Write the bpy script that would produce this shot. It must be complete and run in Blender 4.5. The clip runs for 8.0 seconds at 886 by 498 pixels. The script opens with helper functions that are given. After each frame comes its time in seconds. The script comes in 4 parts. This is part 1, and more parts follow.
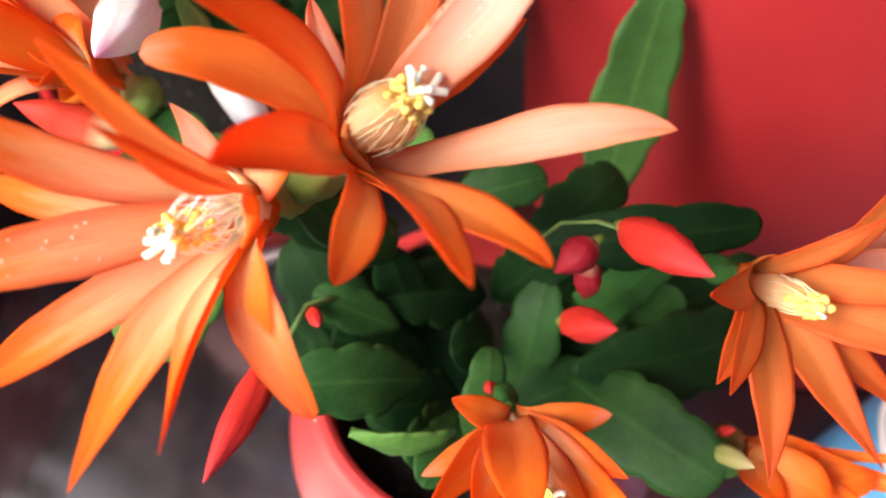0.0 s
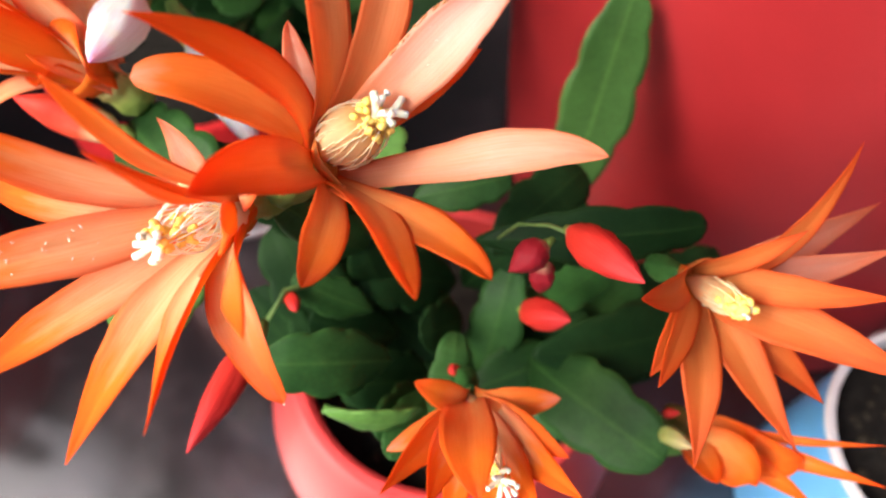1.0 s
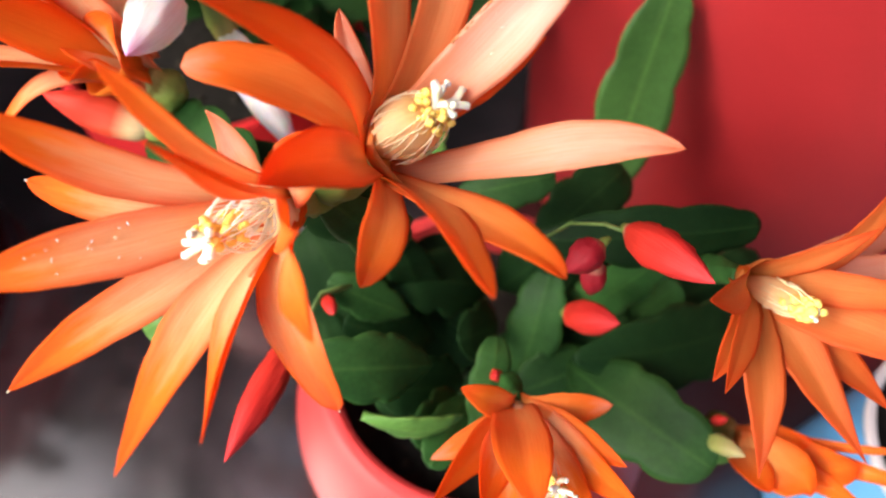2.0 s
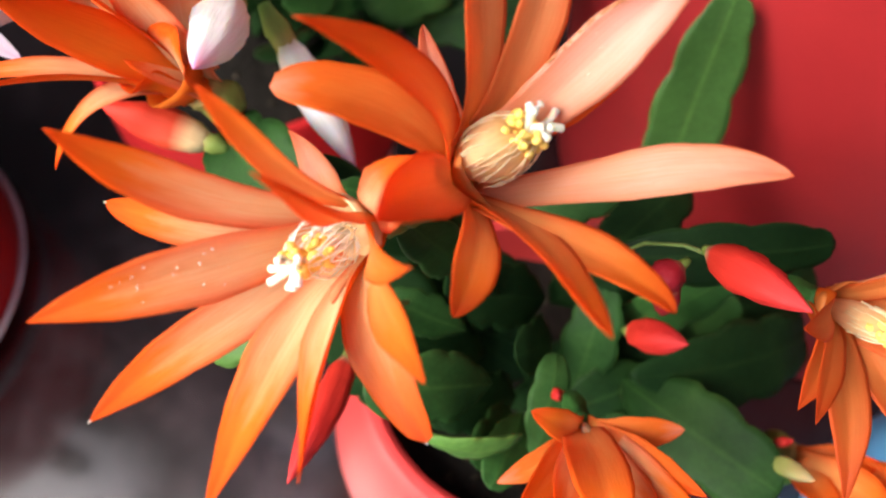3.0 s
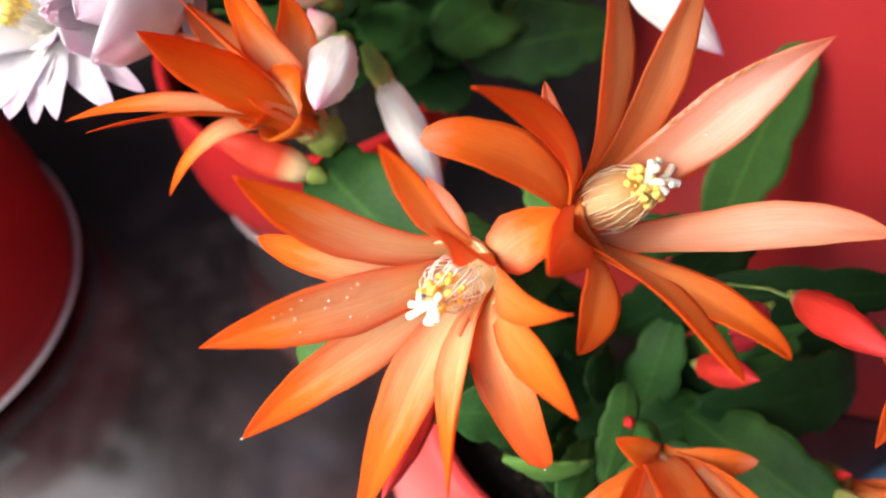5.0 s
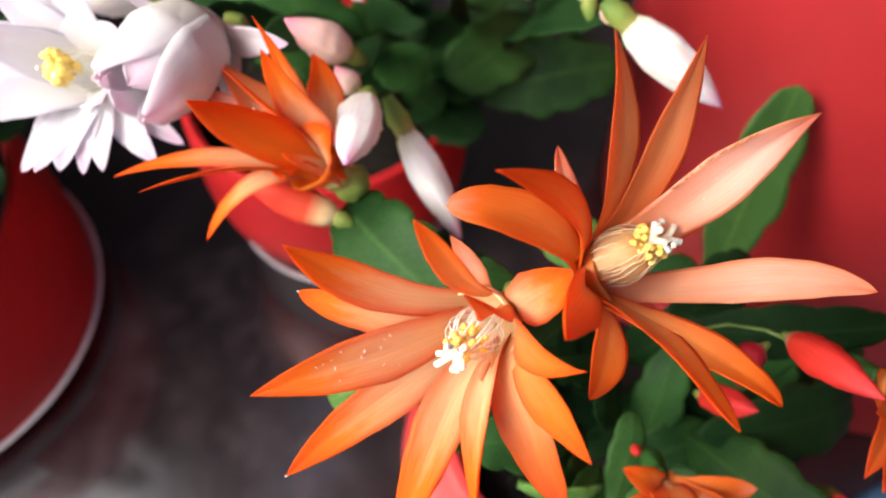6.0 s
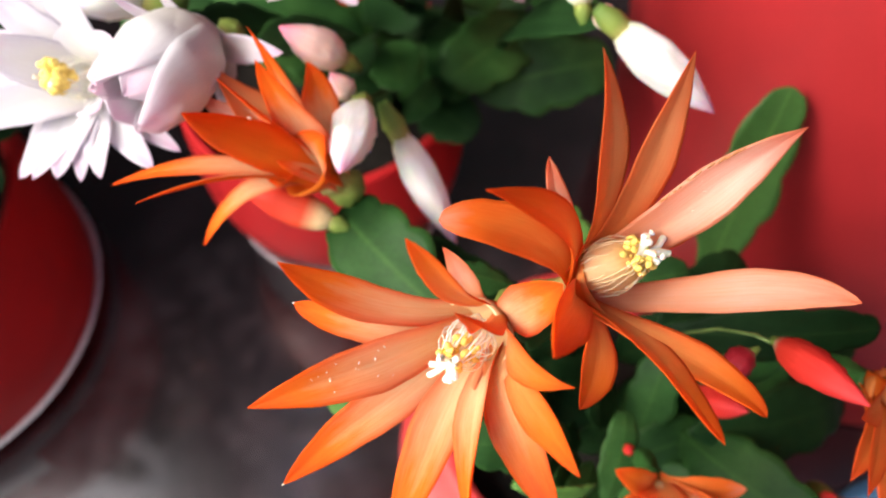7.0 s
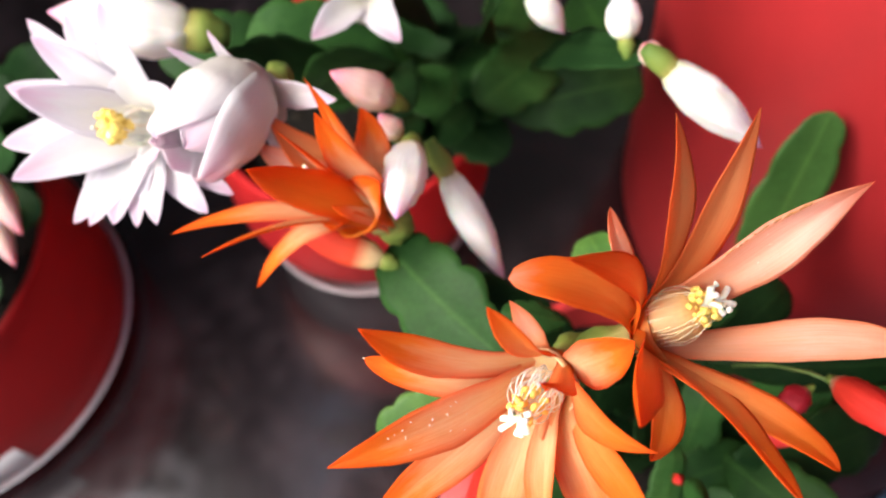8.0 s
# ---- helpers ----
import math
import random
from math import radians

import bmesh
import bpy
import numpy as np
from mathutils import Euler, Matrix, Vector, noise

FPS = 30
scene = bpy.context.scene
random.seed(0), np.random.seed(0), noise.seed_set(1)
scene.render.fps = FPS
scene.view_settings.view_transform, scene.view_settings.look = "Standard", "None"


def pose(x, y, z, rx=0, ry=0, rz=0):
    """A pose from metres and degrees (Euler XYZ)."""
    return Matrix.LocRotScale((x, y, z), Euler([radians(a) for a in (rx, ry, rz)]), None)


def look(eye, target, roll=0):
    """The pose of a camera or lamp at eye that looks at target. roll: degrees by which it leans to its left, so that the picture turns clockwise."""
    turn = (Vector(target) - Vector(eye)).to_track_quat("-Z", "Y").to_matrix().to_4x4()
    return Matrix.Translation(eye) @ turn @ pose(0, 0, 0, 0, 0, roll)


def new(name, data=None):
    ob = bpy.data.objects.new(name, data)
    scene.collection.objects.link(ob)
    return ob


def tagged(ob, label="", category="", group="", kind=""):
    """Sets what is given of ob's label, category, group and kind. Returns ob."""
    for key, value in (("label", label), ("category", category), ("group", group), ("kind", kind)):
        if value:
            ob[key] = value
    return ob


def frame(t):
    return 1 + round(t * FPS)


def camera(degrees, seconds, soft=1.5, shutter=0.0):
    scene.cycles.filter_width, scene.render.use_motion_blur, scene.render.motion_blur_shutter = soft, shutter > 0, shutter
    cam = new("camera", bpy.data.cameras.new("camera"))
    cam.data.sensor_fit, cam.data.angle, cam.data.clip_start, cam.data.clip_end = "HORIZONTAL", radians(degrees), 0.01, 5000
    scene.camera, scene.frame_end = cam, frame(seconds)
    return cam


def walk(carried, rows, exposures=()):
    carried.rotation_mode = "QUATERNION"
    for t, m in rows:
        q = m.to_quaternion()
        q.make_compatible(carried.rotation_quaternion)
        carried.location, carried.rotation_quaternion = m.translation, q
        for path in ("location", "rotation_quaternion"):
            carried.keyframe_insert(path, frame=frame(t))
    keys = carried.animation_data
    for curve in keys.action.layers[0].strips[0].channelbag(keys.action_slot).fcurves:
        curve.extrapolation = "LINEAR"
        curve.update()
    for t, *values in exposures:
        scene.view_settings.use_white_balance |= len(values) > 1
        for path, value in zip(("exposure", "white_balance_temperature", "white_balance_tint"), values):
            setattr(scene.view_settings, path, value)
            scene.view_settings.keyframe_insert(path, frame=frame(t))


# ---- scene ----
cam = camera(59.7, 8.0, soft=2.0)
cam.data.dof.use_dof, cam.data.dof.focus_distance, cam.data.dof.aperture_fstop = True, 0.145, 13.0
METRES, EYE, TILT, LEAN, TURN = 0.14, 0.40, -60.0, 0.0, 0.0
ROWS = [
    (0.0, 0.0, 0.0, 0.0, 0.0, 0.0, 0.0),
    (0.5, 0.0217, -0.0128, 0.0501, -0.28, -2.03, 0.09),
    (1.0, 0.0433, -0.1039, 0.0516, -0.5, -2.52, -1.29),
    (1.5, 0.0395, -0.0761, 0.0542, -0.3, -2.16, -0.84),
    (2.0, -0.0276, -0.0553, 0.0387, -0.27, -2.07, -1.21),
    (3.5, -0.1568, -0.0178, 0.0788, 0.39, -2.05, -2.02),
    (4.0, -0.2299, -0.0688, 0.0454, 0.68, -2.12, -2.7),
    (4.5, -0.2462, -0.07, 0.0684, 0.94, -1.85, -3.55),
    (5.0, -0.2657, -0.1009, 0.1007, 1.11, -1.47, -3.5),
    (6.5, -0.3217, -0.2142, 0.1382, 1.31, -1.05, -3.81),
    (7.0, -0.2864, -0.2156, 0.2007, 1.38, -1.96, -3.13),
    (7.5, -0.2965, -0.2327, 0.2388, 1.71, -2.13, -2.55),
    (8.0, -0.3747, -0.2316, 0.2835, 1.87, -2.43, -2.15),
]
EXPOSURES = [(0.0, 0.58), (2.0, 0.53), (3.5, 0.37), (8.0, 0.27)]
GAP_ROWS = [
    (2.2, look((-0.007, -0.002, 0.410), (-0.009, 0.912, -1.369), 1.4)),
    (3.3, look((-0.020, 0.009, 0.407), (-0.034, 0.944, -1.361), 1.0)),
    (5.2, look((-0.040, 0.007, 0.425), (-0.078, 0.954, -1.337), 1.4)),
    (6.3, look((-0.042, 0.004, 0.436), (-0.092, 0.982, -1.308), 0.8)),
]
START = pose(0, 0, EYE, TILT, LEAN, TURN)
PATH = [(t, START @ pose(METRES * x, METRES * y, METRES * z, 90 + pitch, roll, yaw)) for t, x, y, z, yaw, pitch, roll in ROWS] + GAP_ROWS
walk(cam, sorted(PATH, key=lambda row: row[0]), EXPOSURES)

# ---- light ----
SUN_AZ, SUN_EL = radians(197), radians(44)      # azimuth of the sun's place from +x, its height
world = bpy.data.worlds.new("world")
scene.world = world
world.use_nodes = True
wn = world.node_tree
sky = wn.nodes.new("ShaderNodeTexSky")
sky.sky_type, sky.sun_disc = "NISHITA", False
sky.sun_elevation, sky.sun_rotation = SUN_EL, radians(90) - SUN_AZ
sky.air_density, sky.dust_density = 1.0, 6.0
wn.links.new(sky.outputs[0], wn.nodes["Background"].inputs[0])
wn.nodes["Background"].inputs[1].default_value = 0.19
sun_data = bpy.data.lights.new("sun", "SUN")
sun_data.energy, sun_data.angle, sun_data.color = 1.0, radians(30), (1.0, 0.94, 0.86)
sun = new("sun", sun_data)
sun.matrix_world = look((math.cos(SUN_AZ) * math.cos(SUN_EL) * 3, math.sin(SUN_AZ) * math.cos(SUN_EL) * 3, math.sin(SUN_EL) * 3), (0, 0, 0))

# the window beside the pots
win_data = bpy.data.lights.new("window_light", "AREA")
win_data.shape, win_data.size, win_data.size_y = "RECTANGLE", 0.60, 0.56
win_data.energy, win_data.color = 8.8, (1.0, 0.97, 0.94)
window_light = new("window_light", win_data)
window_light.matrix_world = look((-0.50, -0.20, 0.74), (0.0, 0.08, 0.28))

CM = 0.01


def V(x, y, z):
    """A place given in centimetres."""
    return Vector((x, y, z)) * CM


# ---- materials ----
def material(name):
    m = bpy.data.materials.new(name)
    m.use_nodes = True
    return m, m.node_tree.nodes, m.node_tree.links, m.node_tree.nodes["Principled BSDF"]


def ramp(nodes, stops):
    r = nodes.new("ShaderNodeValToRGB")
    e = r.color_ramp.elements
    while len(e) < len(stops):
        e.new(0.5)
    for el, (p, c) in zip(e, stops):
        el.position, el.color = p, (*c, 1)
    return r


def noise_tex(nodes, links, scale, detail=4, coord="Object", rough=0.55, stretch=None):
    tc = nodes.new("ShaderNodeTexCoord")
    n = nodes.new("ShaderNodeTexNoise")
    n.inputs["Scale"].default_value, n.inputs["Detail"].default_value, n.inputs["Roughness"].default_value = scale, detail, rough
    if stretch:
        mp = nodes.new("ShaderNodeMapping")
        mp.inputs["Scale"].default_value = stretch
        links.new(tc.outputs[coord], mp.inputs[0])
        links.new(mp.outputs[0], n.inputs["Vector"])
    else:
        links.new(tc.outputs[coord], n.inputs["Vector"])
    return n


def mix(nodes, links, a, b, f, mode="MIX"):
    m = nodes.new("ShaderNodeMix")
    m.data_type, m.blend_type = "RGBA", mode
    for sock, val in ((m.inputs[0], f), (m.inputs[6], a), (m.inputs[7], b)):
        if isinstance(val, bpy.types.NodeSocket):
            links.new(val, sock)
        elif isinstance(val, tuple):
            sock.default_value = (*val, 1)
        else:
            sock.default_value = val
    return m.outputs[2]


def bump(nodes, links, bsdf, height, strength, dist):
    b = nodes.new("ShaderNodeBump")
    b.inputs["Strength"].default_value, b.inputs["Distance"].default_value = strength, dist
    links.new(height, b.inputs["Height"])
    links.new(b.outputs[0], bsdf.inputs["Normal"])


def petal_material(name, base, middle, tip, edge, trans=0.52, rough=0.42, knee=0.58, pale=0.08, vein=(0.95, 0.80, 0.70), gloss=0.25):
    """Petal: colour runs from the throat to the tip and towards the margins, with fine lengthwise veins."""
    m, n, l, p = material(name)
    mid0 = tuple(0.46 * a + 0.54 * b for a, b in zip(base, middle))
    tc = n.new("ShaderNodeTexCoord")
    sep = n.new("ShaderNodeSeparateXYZ")
    l.new(tc.outputs["UV"], sep.inputs[0])
    r = ramp(n, [(0.0, base), (pale, base), (0.22 + pale, mid0), (knee, middle), (0.93, tip)])
    wob = noise_tex(n, l, 5.0, 3, "UV")
    add = n.new("ShaderNodeMath"); add.operation = "MULTIPLY_ADD"
    l.new(wob.outputs[0], add.inputs[0]); add.inputs[1].default_value = 0.3
    sub = n.new("ShaderNodeMath"); sub.operation = "SUBTRACT"
    l.new(sep.outputs[1], sub.inputs[0]); sub.inputs[1].default_value = 0.27
    l.new(sub.outputs[0], add.inputs[2])
    l.new(add.outputs[0], r.inputs[0])
    # margins
    off = n.new("ShaderNodeMath"); off.operation = "SUBTRACT"
    l.new(sep.outputs[0], off.inputs[0]); off.inputs[1].default_value = 0.5
    ab = n.new("ShaderNodeMath"); ab.operation = "ABSOLUTE"
    l.new(off.outputs[0], ab.inputs[0])
    er = ramp(n, [(0.20, (0, 0, 0)), (0.5, (0.70, 0.70, 0.70))])
    l.new(ab.outputs[0], er.inputs[0])
    col = mix(n, l, r.outputs[0], edge, er.outputs[0])
    veins = noise_tex(n, l, 9.0, 4, "UV", 0.65, (6.5, 0.30, 1.0))
    vr = ramp(n, [(0.38, vein), (0.60, (1, 1, 1))])
    l.new(veins.outputs[0], vr.inputs[0])
    col = mix(n, l, col, vr.outputs[0], 0.9, "MULTIPLY")
    threads = noise_tex(n, l, 11.0, 3, "UV", 0.7, (18.0, 0.7, 1.0))
    tr_ramp = ramp(n, [(0.36, tuple(0.35 + 0.6 * c for c in vein)), (0.64, (1.0, 1.0, 1.0))])
    l.new(threads.outputs[0], tr_ramp.inputs[0])
    col = mix(n, l, col, tr_ramp.outputs[0], 0.75, "MULTIPLY")
    spots = noise_tex(n, l, 14.0, 3, "UV")
    sr = ramp(n, [(0.66, (1, 1, 1)), (0.74, (0.92, 0.80, 0.72))])
    l.new(spots.outputs[0], sr.inputs[0])
    col = mix(n, l, col, sr.outputs[0], 0.5, "MULTIPLY")
    l.new(col, p.inputs["Base Color"])
    p.inputs["Roughness"].default_value = rough
    p.inputs["Specular IOR Level"].default_value = gloss
    bump(n, l, p, veins.outputs[0], 0.4, 0.0007)
    tr = n.new("ShaderNodeBsdfTranslucent")
    l.new(col, tr.inputs[0])
    ms = n.new("ShaderNodeMixShader")
    ms.inputs[0].default_value = trans
    l.new(p.outputs[0], ms.inputs[1]); l.new(tr.outputs[0], ms.inputs[2])
    l.new(ms.outputs[0], n["Material Output"].inputs[0])
    return m


ORANGE_IN = petal_material("petal_orange_inner", (1.0, 0.76, 0.45), (1.0, 0.27, 0.032), (0.90, 0.085, 0.003), (0.95, 0.11, 0.004), trans=0.38, pale=0.22, knee=0.60, gloss=0.12)
ORANGE_WARM = petal_material("petal_orange_warm", (0.98, 0.54, 0.20), (0.98, 0.29, 0.034), (0.90, 0.10, 0.006), (0.93, 0.15, 0.010))
# peach orange toned down: the right-hand flower's shade is in this colour
PEACH_SHADED = petal_material("petal_peach_shaded", (0.84, 0.38, 0.11), (0.74, 0.22, 0.048), (0.72, 0.085, 0.012), (0.76, 0.10, 0.010), gloss=0.3)
ORANGE_OUT = petal_material("petal_orange_outer", (0.97, 0.34, 0.045), (0.97, 0.26, 0.022), (0.93, 0.12, 0.007), (0.94, 0.15, 0.008))
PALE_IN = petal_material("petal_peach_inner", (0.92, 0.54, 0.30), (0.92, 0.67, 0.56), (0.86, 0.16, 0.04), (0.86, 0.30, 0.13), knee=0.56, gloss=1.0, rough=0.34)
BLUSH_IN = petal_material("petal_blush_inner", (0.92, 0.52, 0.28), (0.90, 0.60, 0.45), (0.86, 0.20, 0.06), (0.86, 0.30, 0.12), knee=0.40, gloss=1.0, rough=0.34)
THROAT = petal_material("throat_cream", (1.0, 0.86, 0.52), (1.0, 0.84, 0.48), (1.0, 0.70, 0.30), (1.0, 0.80, 0.42), trans=0.2)
ORANGE_SHEEN = petal_material("petal_orange_sheen", (1.0, 0.80, 0.42), (0.97, 0.34, 0.06), (0.90, 0.12, 0.015), (0.93, 0.14, 0.005), pale=0.14, gloss=0.8)
ORANGE_BLUSH = petal_material("petal_orange_blush_tip", (0.97, 0.50, 0.14), (0.95, 0.25, 0.025), (0.92, 0.42, 0.30), (0.95, 0.20, 0.02), knee=0.66)
TAN_IN = petal_material("petal_tan_inner", (0.92, 0.42, 0.13), (0.84, 0.38, 0.16), (0.82, 0.24, 0.08), (0.86, 0.20, 0.04))
WHITE_IN = petal_material("petal_white_inner", (0.84, 0.83, 0.76), (0.84, 0.82, 0.85), (0.80, 0.54, 0.72), (0.79, 0.75, 0.85), 0.5, vein=(0.96, 0.95, 0.96))
WHITE_OUT = petal_material("petal_white_outer", (0.94, 0.93, 0.86), (0.93, 0.91, 0.92), (0.88, 0.62, 0.76), (0.91, 0.88, 0.92), 0.5, vein=(0.96, 0.95, 0.96))


def bud_material(name, stops, trans=0.35):
    m, n, l, p = material(name)
    tc = n.new("ShaderNodeTexCoord")
    sep = n.new("ShaderNodeSeparateXYZ")
    l.new(tc.outputs["UV"], sep.inputs[0])
    r = ramp(n, stops)
    l.new(sep.outputs[1], r.inputs[0])
    veins = noise_tex(n, l, 7.0, 4, "UV", 0.6, (7.0, 0.5, 1.0))
    vr = ramp(n, [(0.35, (0.84, 0.78, 0.76)), (0.62, (1, 1, 1))])
    l.new(veins.outputs[0], vr.inputs[0])
    col = mix(n, l, r.outputs[0], vr.outputs[0], 0.5, "MULTIPLY")
    l.new(col, p.inputs["Base Color"])
    p.inputs["Roughness"].default_value = 0.55
    p.inputs["Specular IOR Level"].default_value = 0.25
    bump(n, l, p, veins.outputs[0], 0.35, 0.0008)
    tr = n.new("ShaderNodeBsdfTranslucent")
    l.new(col, tr.inputs[0])
    ms = n.new("ShaderNodeMixShader"); ms.inputs[0].default_value = trans
    l.new(p.outputs[0], ms.inputs[1]); l.new(tr.outputs[0], ms.inputs[2])
    l.new(ms.outputs[0], n["Material Output"].inputs[0])
    return m


WHITE_BUD = bud_material("bud_white", [(0.0, (0.55, 0.60, 0.28)), (0.14, (0.95, 0.95, 0.90)), (0.76, (0.97, 0.95, 0.97)), (1.0, (0.80, 0.36, 0.60))], 0.25)
PINK_BUD = bud_material("bud_pink", [(0.0, (0.45, 0.50, 0.20)), (0.25, (0.84, 0.66, 0.54)), (0.7, (0.84, 0.56, 0.52)), (1.0, (0.80, 0.25, 0.38))], 0.1)
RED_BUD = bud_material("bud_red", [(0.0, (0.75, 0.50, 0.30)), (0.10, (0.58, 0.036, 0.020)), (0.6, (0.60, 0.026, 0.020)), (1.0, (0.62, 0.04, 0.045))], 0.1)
# RED_BUD darkened, so that the colour itself holds the shade
SHADED_RED_BUD = bud_material("bud_red_shaded", [(0.0, (0.5, 0.25, 0.15)), (0.15, (0.32, 0.012, 0.022)), (1.0, (0.36, 0.012, 0.024))], 0.1)
ORANGE_BUD = bud_material("bud_orange_red", [(0.0, (0.70, 0.62, 0.34)), (0.14, (0.80, 0.55, 0.28)), (0.30, (0.82, 0.08, 0.03)), (1.0, (0.78, 0.04, 0.03))], 0.1)
GREEN_BUD = bud_material("bud_green_cream", [(0.0, (0.22, 0.30, 0.07)), (0.5, (0.34, 0.34, 0.11)), (1.0, (0.55, 0.44, 0.24))], 0.1)
SHEATH = bud_material("filament_sheath_peach", [(0.0, (0.98, 0.52, 0.20)), (0.35, (1.0, 0.70, 0.38)), (0.7, (1.0, 0.72, 0.38)), (1.0, (0.97, 0.60, 0.22))], 0.5)
OVARY = bud_material("ovary_green", [(0.0, (0.10, 0.18, 0.035)), (0.6, (0.22, 0.29, 0.06)), (1.0, (0.46, 0.38, 0.13))], 0.1)


def leaf_material(name, dark, mid, light, gloss=0.2):
    m, n, l, p = material(name)
    blotch = noise_tex(n, l, 45.0, 5)
    r = ramp(n, [(0.3, dark), (0.52, mid), (0.75, light)])
    l.new(blotch.outputs[0], r.inputs[0])
    info = n.new("ShaderNodeObjectInfo")
    hsv = n.new("ShaderNodeHueSaturation")
    rr = n.new("ShaderNodeMapRange")
    rr.inputs[3].default_value, rr.inputs[4].default_value = 0.75, 1.3
    l.new(info.outputs["Random"], rr.inputs[0])
    l.new(rr.outputs[0], hsv.inputs["Value"])
    l.new(r.outputs[0], hsv.inputs["Color"])
    tc = n.new("ShaderNodeTexCoord")
    sep = n.new("ShaderNodeSeparateXYZ")
    l.new(tc.outputs["UV"], sep.inputs[0])
    off = n.new("ShaderNodeMath"); off.operation = "SUBTRACT"
    l.new(sep.outputs[0], off.inputs[0]); off.inputs[1].default_value = 0.5
    ab = n.new("ShaderNodeMath"); ab.operation = "ABSOLUTE"
    l.new(off.outputs[0], ab.inputs[0])
    rib = ramp(n, [(0.0, (1, 1, 1)), (0.05, (0, 0, 0)), (0.455, (0, 0, 0)), (0.5, (0.8, 0.8, 0.8))])
    l.new(ab.outputs[0], rib.inputs[0])
    rf = n.new("ShaderNodeMath"); rf.operation = "MULTIPLY"; rf.inputs[1].default_value = 0.28
    l.new(rib.outputs[0], rf.inputs[0])
    col = mix(n, l, hsv.outputs[0], (light[0] * 1.5, light[1] * 1.35, light[2] * 1.2), rf.outputs[0])
    fine = noise_tex(n, l, 700.0, 3)
    fr = ramp(n, [(0.35, (0.8, 0.8, 0.8)), (0.65, (1.1, 1.1, 1.1))])
    l.new(fine.outputs[0], fr.inputs[0])
    col = mix(n, l, col, fr.outputs[0], 0.6, "MULTIPLY")
    l.new(col, p.inputs["Base Color"])
    rg = n.new("ShaderNodeMapRange")
    rg.inputs[3].default_value, rg.inputs[4].default_value = 0.38, 0.64
    l.new(blotch.outputs[0], rg.inputs[0])
    l.new(rg.outputs[0], p.inputs["Roughness"])
    p.inputs["Specular IOR Level"].default_value = gloss
    bump(n, l, p, blotch.outputs[0], 0.5, 0.0016)
    return m


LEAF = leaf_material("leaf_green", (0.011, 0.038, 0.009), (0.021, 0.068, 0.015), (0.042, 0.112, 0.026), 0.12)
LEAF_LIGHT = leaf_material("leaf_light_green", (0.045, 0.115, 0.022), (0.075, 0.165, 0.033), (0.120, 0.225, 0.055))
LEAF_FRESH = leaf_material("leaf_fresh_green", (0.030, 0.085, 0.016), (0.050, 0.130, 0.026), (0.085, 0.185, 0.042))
# LEAF darkened and dulled: shade among the inner leaves put into the colour
LEAF_SHADED = leaf_material("leaf_green_shaded", (0.006, 0.021, 0.006), (0.010, 0.032, 0.009), (0.020, 0.054, 0.015), 0.06)


def plain(name, color, rough, spec=0.5, metal=0.0, vary=0.12, scale=60.0, bumps=0.0, fine=900.0, coat=0.0):
    """A moulded or painted surface with faint blotches and scuffs."""
    m, n, l, p = material(name)
    a = noise_tex(n, l, scale, 5)
    r = ramp(n, [(0.3, tuple(c * (1 - vary) for c in color)), (0.7, tuple(min(1, c * (1 + vary)) for c in color))])
    l.new(a.outputs[0], r.inputs[0])
    l.new(r.outputs[0], p.inputs["Base Color"])
    b = noise_tex(n, l, fine, 3)
    rg = n.new("ShaderNodeMapRange")
    rg.inputs[3].default_value, rg.inputs[4].default_value = rough * 0.8, min(1, rough * 1.25)
    l.new(a.outputs[0], rg.inputs[0])
    l.new(rg.outputs[0], p.inputs["Roughness"])
    p.inputs["Specular IOR Level"].default_value, p.inputs["Metallic"].default_value = spec, metal
    p.inputs["Coat Weight"].default_value = coat
    if bumps:
        bump(n, l, p, b.outputs[0], bumps, 0.0005)
    return m


RED_PLASTIC = plain("red_plastic", (0.35, 0.019, 0.022), 0.45, 0.5, vary=0.20, scale=11, bumps=0.2)
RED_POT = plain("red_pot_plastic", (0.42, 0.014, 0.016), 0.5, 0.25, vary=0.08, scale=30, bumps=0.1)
# lit copy of RED_POT: the nearest pot's pinkish highlight lightens its base colour
RED_POT_LIT = plain("red_pot_plastic_lit", (0.58, 0.045, 0.045), 0.36, 0.5, vary=0.08, scale=30, bumps=0.1)
WHITE_PLASTIC = plain("white_plastic", (0.66, 0.61, 0.63), 0.4, 0.5, vary=0.06, bumps=0.1)
BLUE_PLASTIC = plain("blue_plastic", (0.13, 0.42, 0.78), 0.38, 0.5, vary=0.08, bumps=0.1)
PAPER = plain("paper_label", (0.72, 0.70, 0.70), 0.7, 0.2, vary=0.08)
def soft_flesh(m, depth, weight=0.8):
    """Light spreads under the skin of a soft, pale plant part."""
    p = m.node_tree.nodes["Principled BSDF"]
    p.inputs["Subsurface Weight"].default_value = weight
    p.inputs["Subsurface Radius"].default_value = (1.0, 0.55, 0.3)
    p.inputs["Subsurface Scale"].default_value = depth


SCAR = plain("scar_brown", (0.42, 0.17, 0.06), 0.8, 0.2, vary=0.3, scale=900)
POLLEN = plain("pollen_yellow", (0.97, 0.66, 0.16), 0.7, 0.2, vary=0.2, scale=900)
FILAMENT = plain("filament_cream", (0.99, 0.74, 0.42), 0.5, 0.3, vary=0.1, scale=500)
FILAMENT_PALE = plain("filament_white", (0.98, 0.94, 0.82), 0.5, 0.3, vary=0.06, scale=500)
STIGMA = plain("stigma_white", (0.96, 0.87, 0.71), 0.5, 0.3, vary=0.05, scale=700)
